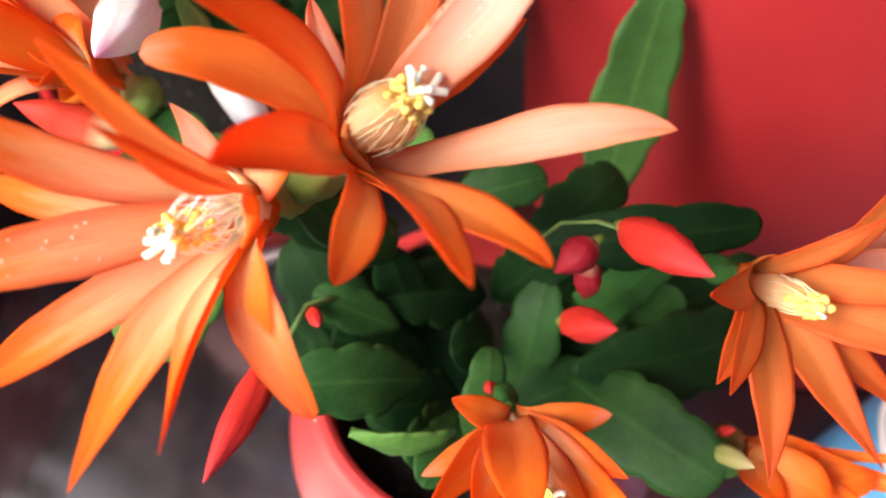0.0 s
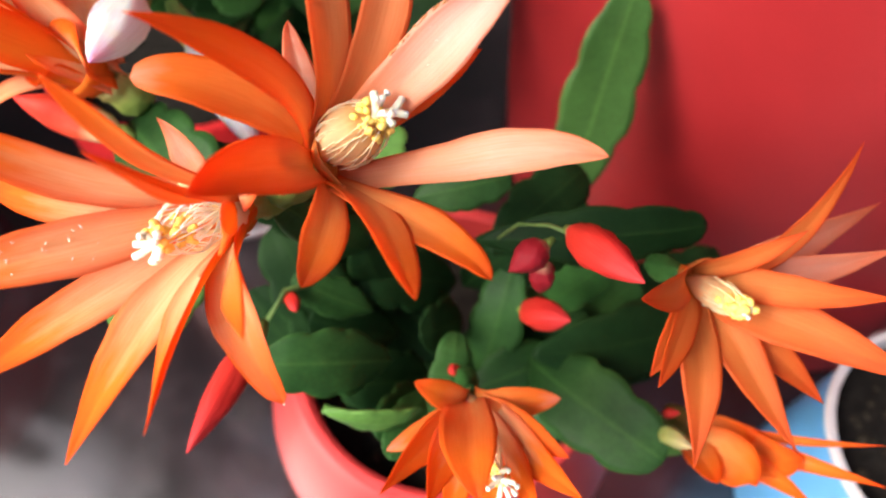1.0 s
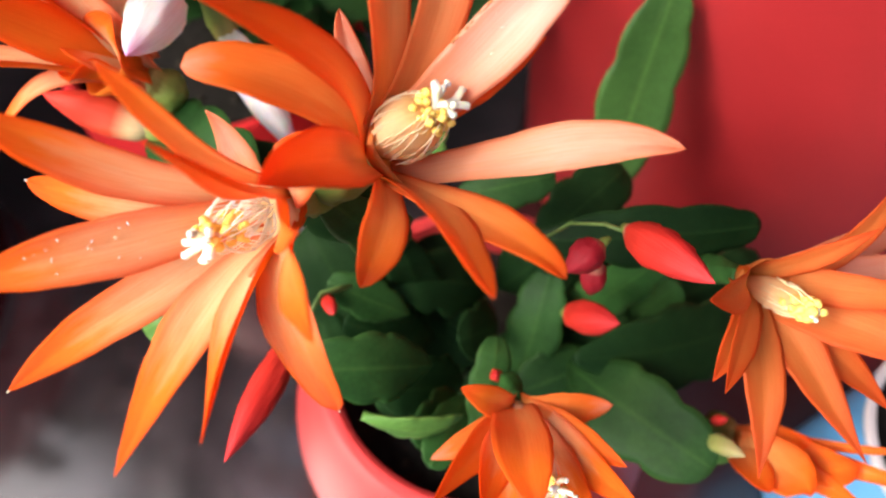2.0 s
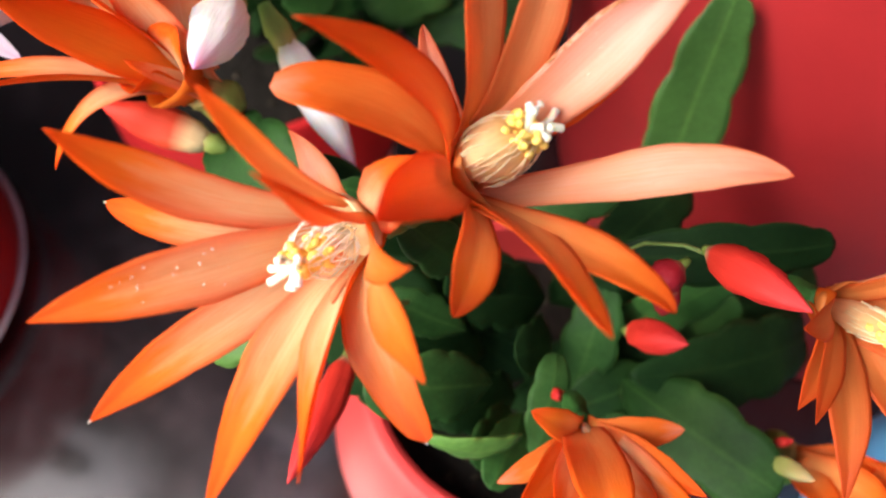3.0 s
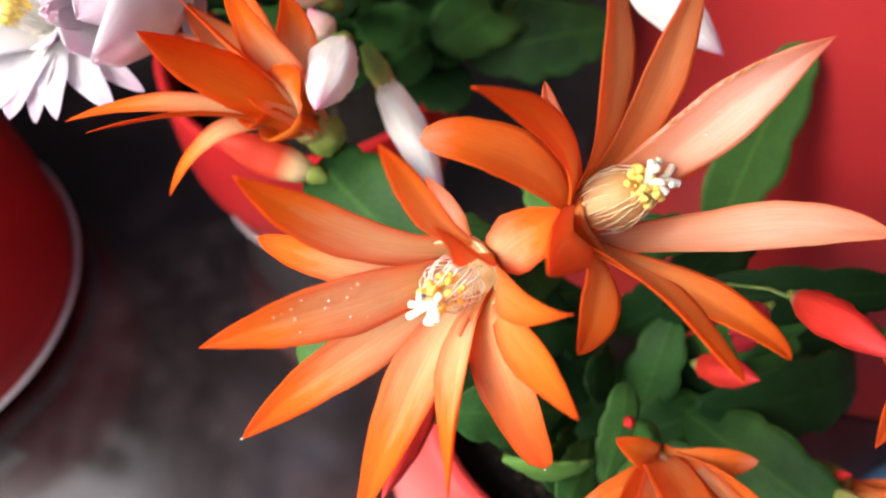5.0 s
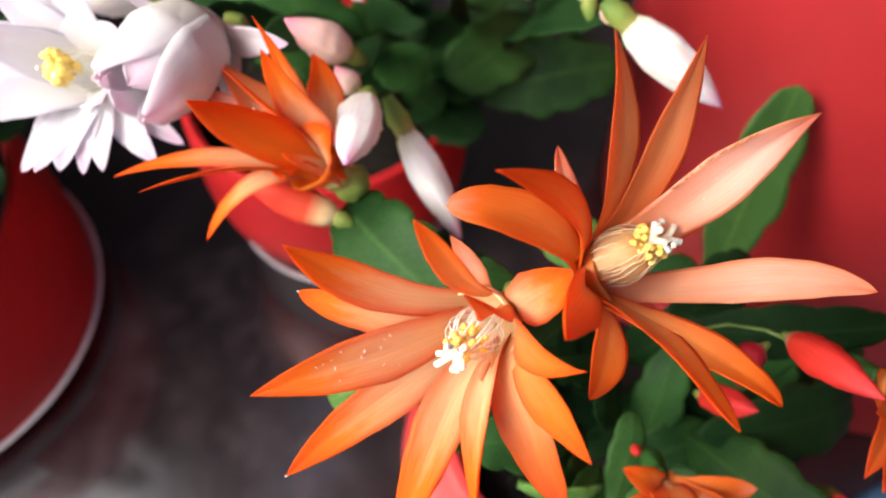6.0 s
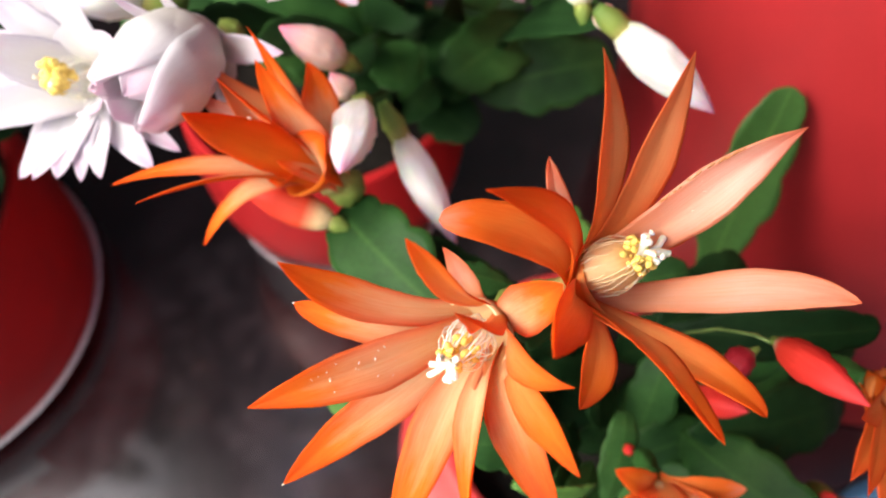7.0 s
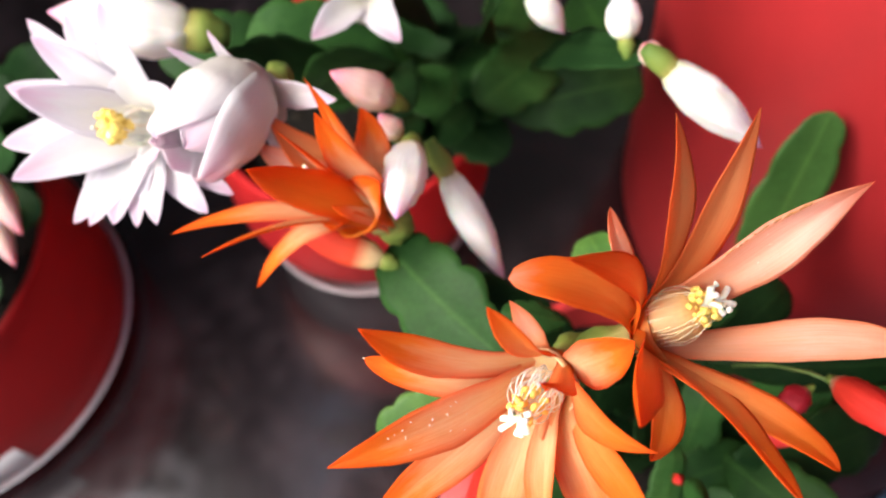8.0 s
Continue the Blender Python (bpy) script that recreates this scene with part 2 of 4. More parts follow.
for soft in (WHITE_BUD, PINK_BUD, GREEN_BUD, FILAMENT, FILAMENT_PALE, STIGMA):
    soft_flesh(soft, 0.0015, 0.5)
SOIL = plain("potting_soil", (0.010, 0.0085, 0.007), 0.95, 0.15, vary=0.6, scale=220, bumps=1.0, fine=500)
CRUMB = plain("soil_crumb", (0.025, 0.020, 0.014), 0.95, 0.15, vary=0.7, scale=400)
STEM = plain("stem_green", (0.16, 0.26, 0.07), 0.55, 0.3, vary=0.3, scale=200)
WALL_PAINT = plain("wall_paint", (0.09, 0.086, 0.085), 0.85, 0.2, vary=0.15, scale=6, bumps=0.2)


def floor_material():
    m, n, l, p = material("polished_grey_floor")
    a = noise_tex(n, l, 9.0, 6)
    r = ramp(n, [(0.36, (0.014, 0.0098, 0.0112)), (0.56, (0.021, 0.0146, 0.0168)), (0.76, (0.066, 0.046, 0.053))])
    l.new(a.outputs[0], r.inputs[0])
    b = noise_tex(n, l, 60.0, 5)
    br = ramp(n, [(0.42, (0.72, 0.70, 0.70)), (0.66, (1.15, 1.12, 1.12))])
    l.new(b.outputs[0], br.inputs[0])
    # pale dried-water marks
    mott = noise_tex(n, l, 28.0, 6, rough=0.65)
    mr = ramp(n, [(0.48, (0, 0, 0)), (0.72, (0.5, 0.5, 0.5))])
    l.new(mott.outputs[0], mr.inputs[0])
    stained = mix(n, l, r.outputs[0], (0.092, 0.068, 0.075), mr.outputs[0])
    col = mix(n, l, stained, br.outputs[0], 0.8, "MULTIPLY")
    l.new(col, p.inputs["Base Color"])
    rg = n.new("ShaderNodeMapRange")
    rg.inputs[3].default_value, rg.inputs[4].default_value = 0.10, 0.23
    l.new(b.outputs[0], rg.inputs[0])
    l.new(rg.outputs[0], p.inputs["Roughness"])
    p.inputs["IOR"].default_value = 2.2
    bump(n, l, p, b.outputs[0], 0.03, 0.0008)
    return m


FLOOR = floor_material()


# ---- mesh helpers ----
def mesh_of(name, verts, faces, mats, uvs=None, slots=None, smooth=True):
    me = bpy.data.meshes.new(name)
    me.from_pydata([tuple(v) for v in verts], [], faces)
    for m in mats:
        me.materials.append(m)
    if slots:
        me.polygons.foreach_set("material_index", slots)
    if uvs:
        layer = me.uv_layers.new(name="UVMap")
        for poly in me.polygons:
            for li in poly.loop_indices:
                layer.data[li].uv = uvs[me.loops[li].vertex_index]
    me.polygons.foreach_set("use_smooth", [smooth] * len(me.polygons))
    me.update()
    return me


def part(name, me, parent, label=""):
    ob = new(name, me)
    if parent is not None:
        ob.parent = parent
        ob.matrix_parent_inverse = parent.matrix_basis.inverted()
    return tagged(ob, label) if label else ob


def empty(name, place, label, category, group=""):
    ob = new(name)
    ob.empty_display_size = 0.01
    ob.location = place
    return tagged(ob, label, category, group)


def lathe(name, profile, centre, mats, parent=None, label="", seg=96, slots=None, wobble=0.0):
    """A turned body from (radius, height) pairs in centimetres, round a vertical axis; slots: a material index a ring."""
    verts, faces, sl = [], [], []
    for k, (r, z) in enumerate(profile):
        for i in range(seg):
            a = 2 * math.pi * i / seg
            rr = r * (1 + wobble * math.sin(3 * a + k))
            verts.append(V(centre[0] + rr * math.cos(a), centre[1] + rr * math.sin(a), z))
    for k in range(len(profile) - 1):
        for i in range(seg):
            j = (i + 1) % seg
            faces.append((k * seg + i, k * seg + j, (k + 1) * seg + j, (k + 1) * seg + i))
            sl.append(slots[k] if slots else 0)
    faces.append(tuple(range(seg))[::-1]); sl.append(slots[0] if slots else 0)
    faces.append(tuple((len(profile) - 1) * seg + i for i in range(seg))); sl.append(slots[-1] if slots else 0)
    me = mesh_of(name, verts, faces, mats, None, sl)
    me.set_sharp_from_angle(angle=radians(38))
    return part(name, me, parent, label)


def sheet(name, centre_of, half_of, normal_of, side_of, n_along, n_across, thick, mats, parent, label="", cup=0.0, ridge=0.0, wave=0.0, seed=0, crease=0.0):
    """A fleshy blade with two faces and a rim. centre_of(s), half_of(s, u), normal_of(s), side_of(s) for s along the blade; u from -1 to 1 across."""
    verts, uvs, faces, slots = [], [], [], []
    rnd = random.Random(seed)
    ph = rnd.uniform(0, 6)
    for face in (1, -1):
        for i in range(n_along + 1):
            s = i / n_along
            c, nn, sd = centre_of(s), normal_of(s), side_of(s)
            for j in range(n_across + 1):
                u = 2 * j / n_across - 1
                h = half_of(s, u)
                t = thick * (1 - abs(u) ** 3) * min(1.0, 6 * (1 - s) + 0.05) + thick * 0.12
                lift = cup * h * ((1 - crease) * u * u + crease * (math.sqrt(u * u + 0.015) - 0.122)) + ridge * math.exp(-(u * 7) ** 2) * face + wave * h * u * math.sin(9 * s + ph)
                verts.append(c + sd * (u * h) + nn * (lift + face * t / 2))
                uvs.append((j / n_across, s))
    k = (n_along + 1) * (n_across + 1)
    row = n_across + 1
    for i in range(n_along):
        for j in range(n_across):
            a = i * row + j
            faces.append((a, a + 1, a + row + 1, a + row)); slots.append(0)
            faces.append((k + a, k + a + row, k + a + row + 1, k + a + 1)); slots.append(1 if len(mats) > 1 else 0)
        for j in (0, n_across):
            a = i * row + j
            q = (a, a + row, k + a + row, k + a)
            faces.append(q if j == 0 else q[::-1]); slots.append(0)
    for j in range(n_across):
        faces.append((j, k + j, k + j + 1, j + 1)); slots.append(0)
        a = n_along * row + j
        faces.append((a, a + 1, k + a + 1, k + a)); slots.append(0)
    return part(name, mesh_of(name, verts, faces, mats, uvs, slots), parent, label)


def petal(parent, foot, rise, tip, axis, width, mats, turn=0.0, seed=0, label="", arch=(0, 0, 0), mid=None, point=None, peak=None, fold=0.30, twist=0.0, hook=0.0, base=0.62, grains=0, dry=False, scar=False):
    """A lance-shaped petal (centimetres): it leaves foot, turns outwards at rise and runs to tip, through mid if given. point: above 1 for a drawn-out tip,
    below 1 for a blunt one; fold: depth of the channel along its middle; twist: degrees from foot to tip; hook: how far the end bends back."""
    a, r, b = V(*foot), V(*rise), V(*tip)
    d = b - a
    length = d.length
    d.normalize()
    ax = Vector(axis).normalized()
    n0 = ax - d * ax.dot(d)
    if n0.length < 0.05:
        n0 = d.orthogonal()
    n0.normalize()
    n0 = Matrix.Rotation(radians(turn), 3, d) @ n0
    rnd = random.Random(seed)
    peak = peak or rnd.uniform(0.44, 0.54)
    skew = rnd.uniform(-0.09, 0.09)
    point = point or rnd.uniform(0.92, 1.22)
    sway = rnd.uniform(-0.016, 0.016)
    sd = d.cross(n0)
    p1, p2 = r + V(*arch), r.lerp(b, 0.5) + V(*arch)
    if mid:
        push = (V(*mid) - (a * 0.125 + (p1 + p2) * 0.375 + b * 0.125)) / 0.75
        p1, p2 = p1 + push, p2 + push

    def centre(s):
        q = 1 - s
        c = a * q ** 3 + p1 * (3 * q * q * s) + p2 * (3 * q * s * s) + b * s ** 3
        return c - n0 * (hook * CM * max(0.0, (s - 0.62) / 0.38) ** 2) + sd * (length * sway * math.sin(2 * math.pi * s))

    def along(s):
        return (centre(min(1, s + 0.01)) - centre(max(0, s - 0.01))).normalized()

    def normal(s):
        t = along(s)
        n = (n0 - t * n0.dot(t)).normalized()
        return Matrix.Rotation(radians(twist * s * s), 3, t) @ n

    def half(s, u):
        if s < peak:
            x = s / peak
            p = base + (1 - base) * (x * x * (3 - 2 * x))
        else:
            x = (s - peak) / (1 - peak)
            p = max(0.0, 1 - x ** 1.75) ** point
        edge = 1 + 0.018 * math.sin(23 * s + 5 * seed + (2 if u > 0 else 0)) + 0.012 * math.sin(47 * s + seed)
        return width * CM / 2 * (p * (1 + skew * u) * edge + 0.010)

    blade = sheet("petal", centre, half, normal, lambda s: along(s).cross(normal(s)), 26, 10, 0.0006, mats, parent, label, cup=fold, ridge=-0.00010, wave=0.10, seed=seed, crease=0.5)

    def skin(q, u):
        h = half(q, u)
        return centre(q) + along(q).cross(normal(q)) * (u * h) + normal(q) * (fold * h * (0.5 * u * u + 0.5 * abs(u)) + 0.0005)

    if grains:
        gv, gf = [], []
        for k in range(grains):
            q, u = rnd.uniform(0.35, 0.75), rnd.uniform(-0.75, 0.75)
            stray = sd * rnd.uniform(-1, 1) + d * rnd.uniform(-1, 1)
            lump(gv, gf, skin(q, u), rnd.uniform(0.00008, 0.00015), stray.normalized() * rnd.uniform(0.0002, 0.0009), rnd)
        part("pollen", mesh_of("pollen", gv, gf, [STIGMA]), parent, "pale pollen dust fallen on the petal")["kind"] = "stuff"
    if scar:
        kv, kf = [], []
        for k in range(26):
            q = rnd.uniform(0.40, 0.72)
            lump(kv, kf, skin(q, -rnd.uniform(0.93, 0.99)), rnd.uniform(0.00008, 0.00020), along(q) * rnd.uniform(0.0005, 0.0020), rnd)
        part("scar", mesh_of("scar", kv, kf, [SCAR]), parent, "brown scar along the petal's edge")["kind"] = "stuff"
    if dry:
        dv, df = [], []
        lump(dv, df, centre(1.0), 0.00018, d * 0.0006, rnd)
        part("dried_tip", mesh_of("dried_tip", dv, df, [STIGMA]), parent, "dried pale petal tip")
    return blade


def leaf(parent, foot, tip, width, mats, up=(0, -0.5, 0.85), bend=0.08, cup=0.12, teeth=4, seed=0, label="", turn=0.0, thick=0.0022):
    """A flat cactus segment with a scalloped margin and a blunt end."""
    a, b = V(*foot), V(*tip)
    d = b - a
    length = d.length
    d.normalize()
    n0 = Vector(up) - d * Vector(up).dot(d)
    n0.normalize()
    n0 = Matrix.Rotation(radians(turn), 3, d) @ n0
    sd = d.cross(n0)
    rnd = random.Random(seed * 7 + 3)
    ph, lop = rnd.uniform(0, 1), rnd.uniform(-0.08, 0.08)

    def centre(s):
        return a + d * (length * s) + n0 * (length * bend * 4 * s * (1 - s)) + sd * (length * lop * s * (1 - s))

    def normal(s):
        t = (centre(min(1, s + 0.01)) - centre(max(0, s - 0.01))).normalized()
        return (n0 - t * n0.dot(t)).normalized()

    def half(s, u):
        x = s
        q = max(0.0, (x - 0.42) / 0.58)
        p = min(1.0, x / 0.42) ** 0.68 * (1 - 0.30 * q ** 1.5) * max(0.0, 1 - q ** 6) ** 0.5
        k = (s * teeth + ph * (1 if u > 0 else 0.6)) % 1.0
        notch = 0.18 * (abs(math.sin(math.pi * k)) ** 0.6 - 0.72) * (1 if 0.12 < s < 0.92 else 0.3)
        return width * CM / 2 * (0.10 + 0.90 * p) * (1 + notch * (abs(u) ** 2))

    return sheet("leaf_segment", centre, half, normal, lambda s: sd, 40, 10, thick, mats, parent, label, cup=cup, ridge=0.0004, wave=0.05, seed=seed)


def spindle(name, foot, tip, radius, mats, parent, label="", profile=None, ribs=4, rib=0.05, seed=0, seg=20, rings=16, sag=0.0):
    """A bud, ovary or stalk: a turned body from foot to tip with shallow ribs of overlapping petals."""
    a, b = V(*foot), V(*tip)
    d = b - a
    length = d.length
    d.normalize()
    x = d.orthogonal().normalized()
    y = d.cross(x)
    profile = profile or [(0, 0.35), (0.12, 0.75), (0.35, 1.0), (0.6, 0.86), (0.85, 0.4), (1.0, 0.03)]
    ps, rs = [q[0] for q in profile], [q[1] for q in profile]
    rnd = random.Random(seed)
    ph = rnd.uniform(0, 6)
    verts, uvs, faces = [], [], []
    for k in range(rings + 1):
        s = k / rings
        r = float(np.interp(s, ps, rs)) * radius * CM
        for i in range(seg):
            t = 2 * math.pi * i / seg
            saw = ((ribs * (t + 1.1 * s) / (2 * math.pi) + ph) % 1.0)
            rr = r * (1 + rib * (saw - 0.5) * 2)
            verts.append(a + d * (length * s) + x * (rr * math.cos(t)) + y * (rr * math.sin(t)) + Vector((0, 0, -sag * CM * 4 * s * (1 - s))))
            uvs.append((i / seg, s))
    for k in range(rings):
        for i in range(seg):
            j = (i + 1) % seg
            faces.append((k * seg + i, k * seg + j, (k + 1) * seg + j, (k + 1) * seg + i))
    faces.append(tuple(range(seg))[::-1])
    faces.append(tuple(rings * seg + i for i in range(seg)))
    return part(name, mesh_of(name, verts, faces, mats, uvs), parent, label)


def tube(verts, faces, path, r0, r1, seg=5):
    start = len(verts)
    for k, p in enumerate(path):
        t = (path[min(k + 1, len(path) - 1)] - path[max(k - 1, 0)]).normalized()
        x = t.orthogonal().normalized()
        y = t.cross(x)
        r = r0 + (r1 - r0) * k / (len(path) - 1)
        for i in range(seg):
            a = 2 * math.pi * i / seg
            verts.append(p + x * (r * math.cos(a)) + y * (r * math.sin(a)))
    for k in range(len(path) - 1):
        for i in range(seg):
            j = (i + 1) % seg
            faces.append((start + k * seg + i, start + k * seg + j, start + (k + 1) * seg + j, start + (k + 1) * seg + i))
    faces.append(tuple(start + i for i in range(seg))[::-1])
    faces.append(tuple(start + (len(path) - 1) * seg + i for i in range(seg)))


def lump(verts, faces, c, r, stretch, rnd, seg=6, rings=4):
    start = len(verts)
    ax = Vector(stretch)
    ln = ax.length
    ax.normalize()
    x = ax.orthogonal().normalized()
    y = ax.cross(x)
    for k in range(rings + 1):
        f = math.pi * k / rings
        for i in range(seg):
            a = 2 * math.pi * i / seg
            q = r * rnd.uniform(0.85, 1.15) * max(0.05, math.sin(f))
            verts.append(c + x * (q * math.cos(a)) + y * (q * math.sin(a)) + ax * (-math.cos(f) * ln / 2))
    for k in range(rings):
        for i in range(seg):
            j = (i + 1) % seg
            faces.append((start + k * seg + i, start + k * seg + j, start + (k + 1) * seg + j, start + (k + 1) * seg + i))


def stamens(parent, throat, mouth, spread, count, seed=0, reach=(0.8, 1.0), lobes=7, anther=0.0008, star=0.95, sheath=None, thread=None, start=0.0, lobe=(0.0034, 0.0050), stem=0.98, hairs=0.00015, thick=0.00062):
    """A basket of filaments that bulge out of the throat and close in again at their anthers, with the stigma's lobes beyond."""
    rnd = random.Random(seed)
    a, b = V(*throat), V(*mouth)
    d = b - a
    length = d.length
    d.normalize()
    x = d.orthogonal().normalized()
    y = d.cross(x)
    knots, radii = [0, 0.15, 0.35, 0.55, 0.75, 0.9, 1.0], [0.30, 0.60, 0.92, 1.0, 0.88, 0.60, 0.38]

    def basket(s):
        return float(np.interp(s, knots, radii))

    if sheath:
        spindle("filament_sheath", throat, tuple(Vector(throat) + (Vector(mouth) - Vector(throat)) * 0.88), spread, [sheath], parent,
                profile=[(q / 10, 1.0 * basket(q / 10 * 0.88)) for q in range(10)] + [(1.0, 0.3)], ribs=14, rib=0.0, seed=seed)
    fv, ff, av, af = [], [], [], []
    for i in range(count):
        t = 2 * math.pi * (i * 0.618) + rnd.uniform(-0.15, 0.15)
        out = (x * math.cos(t) + y * math.sin(t))
        outer = i % 4 != 0
        k = rnd.uniform(0.99, 1.07) if outer else rnd.uniform(0.2, 0.75)
        e = rnd.uniform(*reach) * length
        lean = (x * rnd.uniform(-1, 1) + y * rnd.uniform(-1, 1)) * (0.28 * spread * CM)
        path = [a + d * (e * q) + out * (spread * CM * k * basket(q)) + lean * q * q for q in np.linspace(start, 1.0, 10)]
        tube(fv, ff, path, hairs * 1.1, hairs * 0.9, 5)
        if outer or i % 8 == 0:
            lump(av, af, path[-1], anther * rnd.uniform(0.75, 1.2), (d * rnd.uniform(0.2, 1.0) + out * rnd.uniform(-1, 1) + x * rnd.uniform(-0.6, 0.6)).normalized() * anther * rnd.uniform(2.0, 3.2), rnd)
    part("filament_tuft", mesh_of("filament_tuft", fv, ff, [thread or FILAMENT]), parent, "cream thread-like filaments")["kind"] = "stuff"
    part("anther_mass", mesh_of("anther_mass", av, af, [POLLEN]), parent, "powdery yellow anthers")["kind"] = "stuff"
    sv, sf = [], []
    tip = a + d * (length * stem)
    tube(sv, sf, [a, a + d * (length * 0.5), tip], 0.0006, 0.0005, 7)
    for i in range(lobes):
        t = 2 * math.pi * i / lobes + rnd.uniform(-0.3, 0.3)
        out = (x * math.cos(t) + y * math.sin(t)) * star * rnd.uniform(0.6, 1.1)
        ln = rnd.uniform(*lobe)
        root = tip - d * rnd.uniform(0.0, 0.0010)
        ends = root + d * (ln * rnd.uniform(0.6, 1.0)) + out * (ln * 0.95)
        bend = (x * rnd.uniform(-1, 1) + y * rnd.uniform(-1, 1)) * (ln * 0.12)
        p = [root, root.lerp(ends, 0.35) + bend, root.lerp(ends, 0.7) + bend, ends]
        tube(sv, sf, p, thick * 0.8, thick, 8)
        lump(sv, sf, ends, thick * 1.08, (p[-1] - p[-2]).normalized() * 0.0009, rnd)
    part("stigma", mesh_of("stigma", sv, sf, [STIGMA]), parent, "white star-shaped stigma")


def flower(plant, throat, axis, petals, mats, stigma, spread=0.7, count=46, tube_len=1.6, tube_r=0.42, seed=0, label="", root=0.24, rise=1.0, flare=0.5, ovary=None, funnel=1.0, face=None, heart=None, tube=None, inside=(), shape=()):
    """A flower on its green ovary: petals are (tip x, y, z, width, settings of petal() with, if given, its own inner material as skin). rise, flare: how far
    along the axis, and from it, the petals turn outwards; shape: settings of petal() for all; inside: those of stamens()."""
    ax = Vector(axis).normalized()
    t = Vector(throat)
    back = t - ax * tube_len
    base = spindle("flower", tuple(back), tuple(t - ax * 0.12), tube_r, [ovary or OVARY], plant, label,
                   [(0, 0.45), (0.2, 0.9), (0.45, 1.0), (0.75, 0.75), (1, 0.8)], ribs=5, rib=0.12, seed=seed)
    fx = ax.orthogonal().normalized()
    fy = ax.cross(fx)
    fv, fu, ff = [], [], []
    high = rise * 0.62
    rings = [(0.02, -0.04), (0.50, 0.10), (0.72, 0.35), (0.92, 0.7), (1.0, 1.0), (0.96, 1.0), (0.84, 0.7), (0.62, 0.35), (0.36, 0.06)]
    for k, (r, h) in enumerate(rings):
        for i in range(30):
            a = 2 * math.pi * i / 30
            q = r * funnel * (1 + 0.05 * math.sin(5 * a + seed))
            fv.append((t + ax * (h * high) + fx * (q * math.cos(a)) + fy * (q * math.sin(a))) * CM)
            fu.append((0.5, 0.24 + 0.12 * min(k, 4) / 4))
    for k in range(len(rings) - 1):
        for i in range(30):
            j = (i + 1) % 30
            ff.append((k * 30 + i, (k + 1) * 30 + i, (k + 1) * 30 + j, k * 30 + j))
    part("corolla_tube", mesh_of("corolla_tube", fv, ff, [tube or mats[0]], fu), base)
    for k, (px, py, pz, w, *rest) in enumerate(petals):
        tip = Vector((px, py, pz))
        how = dict(shape) | (rest[0] if rest else {})
        rad = tip - t
        rad -= ax * rad.dot(ax)
        if rad.length > 1e-6:
            rad.normalize()
        inner = how.pop("skin", mats[0])
        up = how.pop("rise", rise)
        petal(base, tuple(t + rad * root), tuple(t + ax * up + rad * flare), (px, py, pz), how.pop("face", face or axis), w, [inner, how.pop("back", mats[1])], seed=seed * 31 + k, **how)
    if stigma:
        stamens(base, heart or throat, stigma, spread, count, seed, **dict(inside))
    return base


# ---- setting ----
def slab(name, x0, x1, y0, y1, z0, z1, m, kind="structure", label=""):
    bm = bmesh.new()
    bmesh.ops.create_cube(bm, size=1)
    for v in bm.verts:
        v.co = Vector((x0 + (v.co.x + 0.5) * (x1 - x0), y0 + (v.co.y + 0.5) * (y1 - y0), z0 + (v.co.z + 0.5) * (z1 - z0)))
    bmesh.ops.bevel(bm, geom=bm.edges[:], offset=0.004, segments=2, affect="EDGES")
    me = bpy.data.meshes.new(name)
    bm.to_mesh(me)
    bm.free()
    me.materials.append(m)
    return tagged(new(name, me), label, "", "", kind)


slab("floor", -0.60, 1.7, -2.5, 1.1, -0.06, 0.0, FLOOR, label="polished dark grey floor with pale stains")
# added wall, out of view; its height and dark paint cut reflected sky
slab("unseen_wall_north", -0.60, 1.7, 1.1, 1.2, 0.0, 3.2, WALL_PAINT, label="unseen dark wall added behind the pots to block the sky's reflection")
# added slab overhead, out of view: keeps sky reflections off the floor
slab("sky_blocker", -0.516, 1.596, 0.0, 1.096, 2.9, 3.0, WALL_PAINT, label="unseen dark slab added to keep the sky out of the floor's reflection")
slab("wall_west", -0.60, -0.52, -2.5, -0.684, 0.0, 2.03, WALL_PAINT, label="plain wall beside the window")
slab("wall_west_low", -0.60, -0.52, -0.68, 0.296, 0.0, 0.40, WALL_PAINT, label="plain wall under the window")
slab("wall_west_high", -0.60, -0.52, -0.68, 0.296, 1.12, 2.03, WALL_PAINT, label="plain wall over the window")
slab("wall_west_far", -0.60, -0.52, 0.30, 1.096, 0.0, 2.03, WALL_PAINT, label="plain wall beside the window")
slab("wall_east", 1.6, 1.7, -2.5, 1.096, 0.0, 1.9, WALL_PAINT, label="plain grey wall beside the pots")


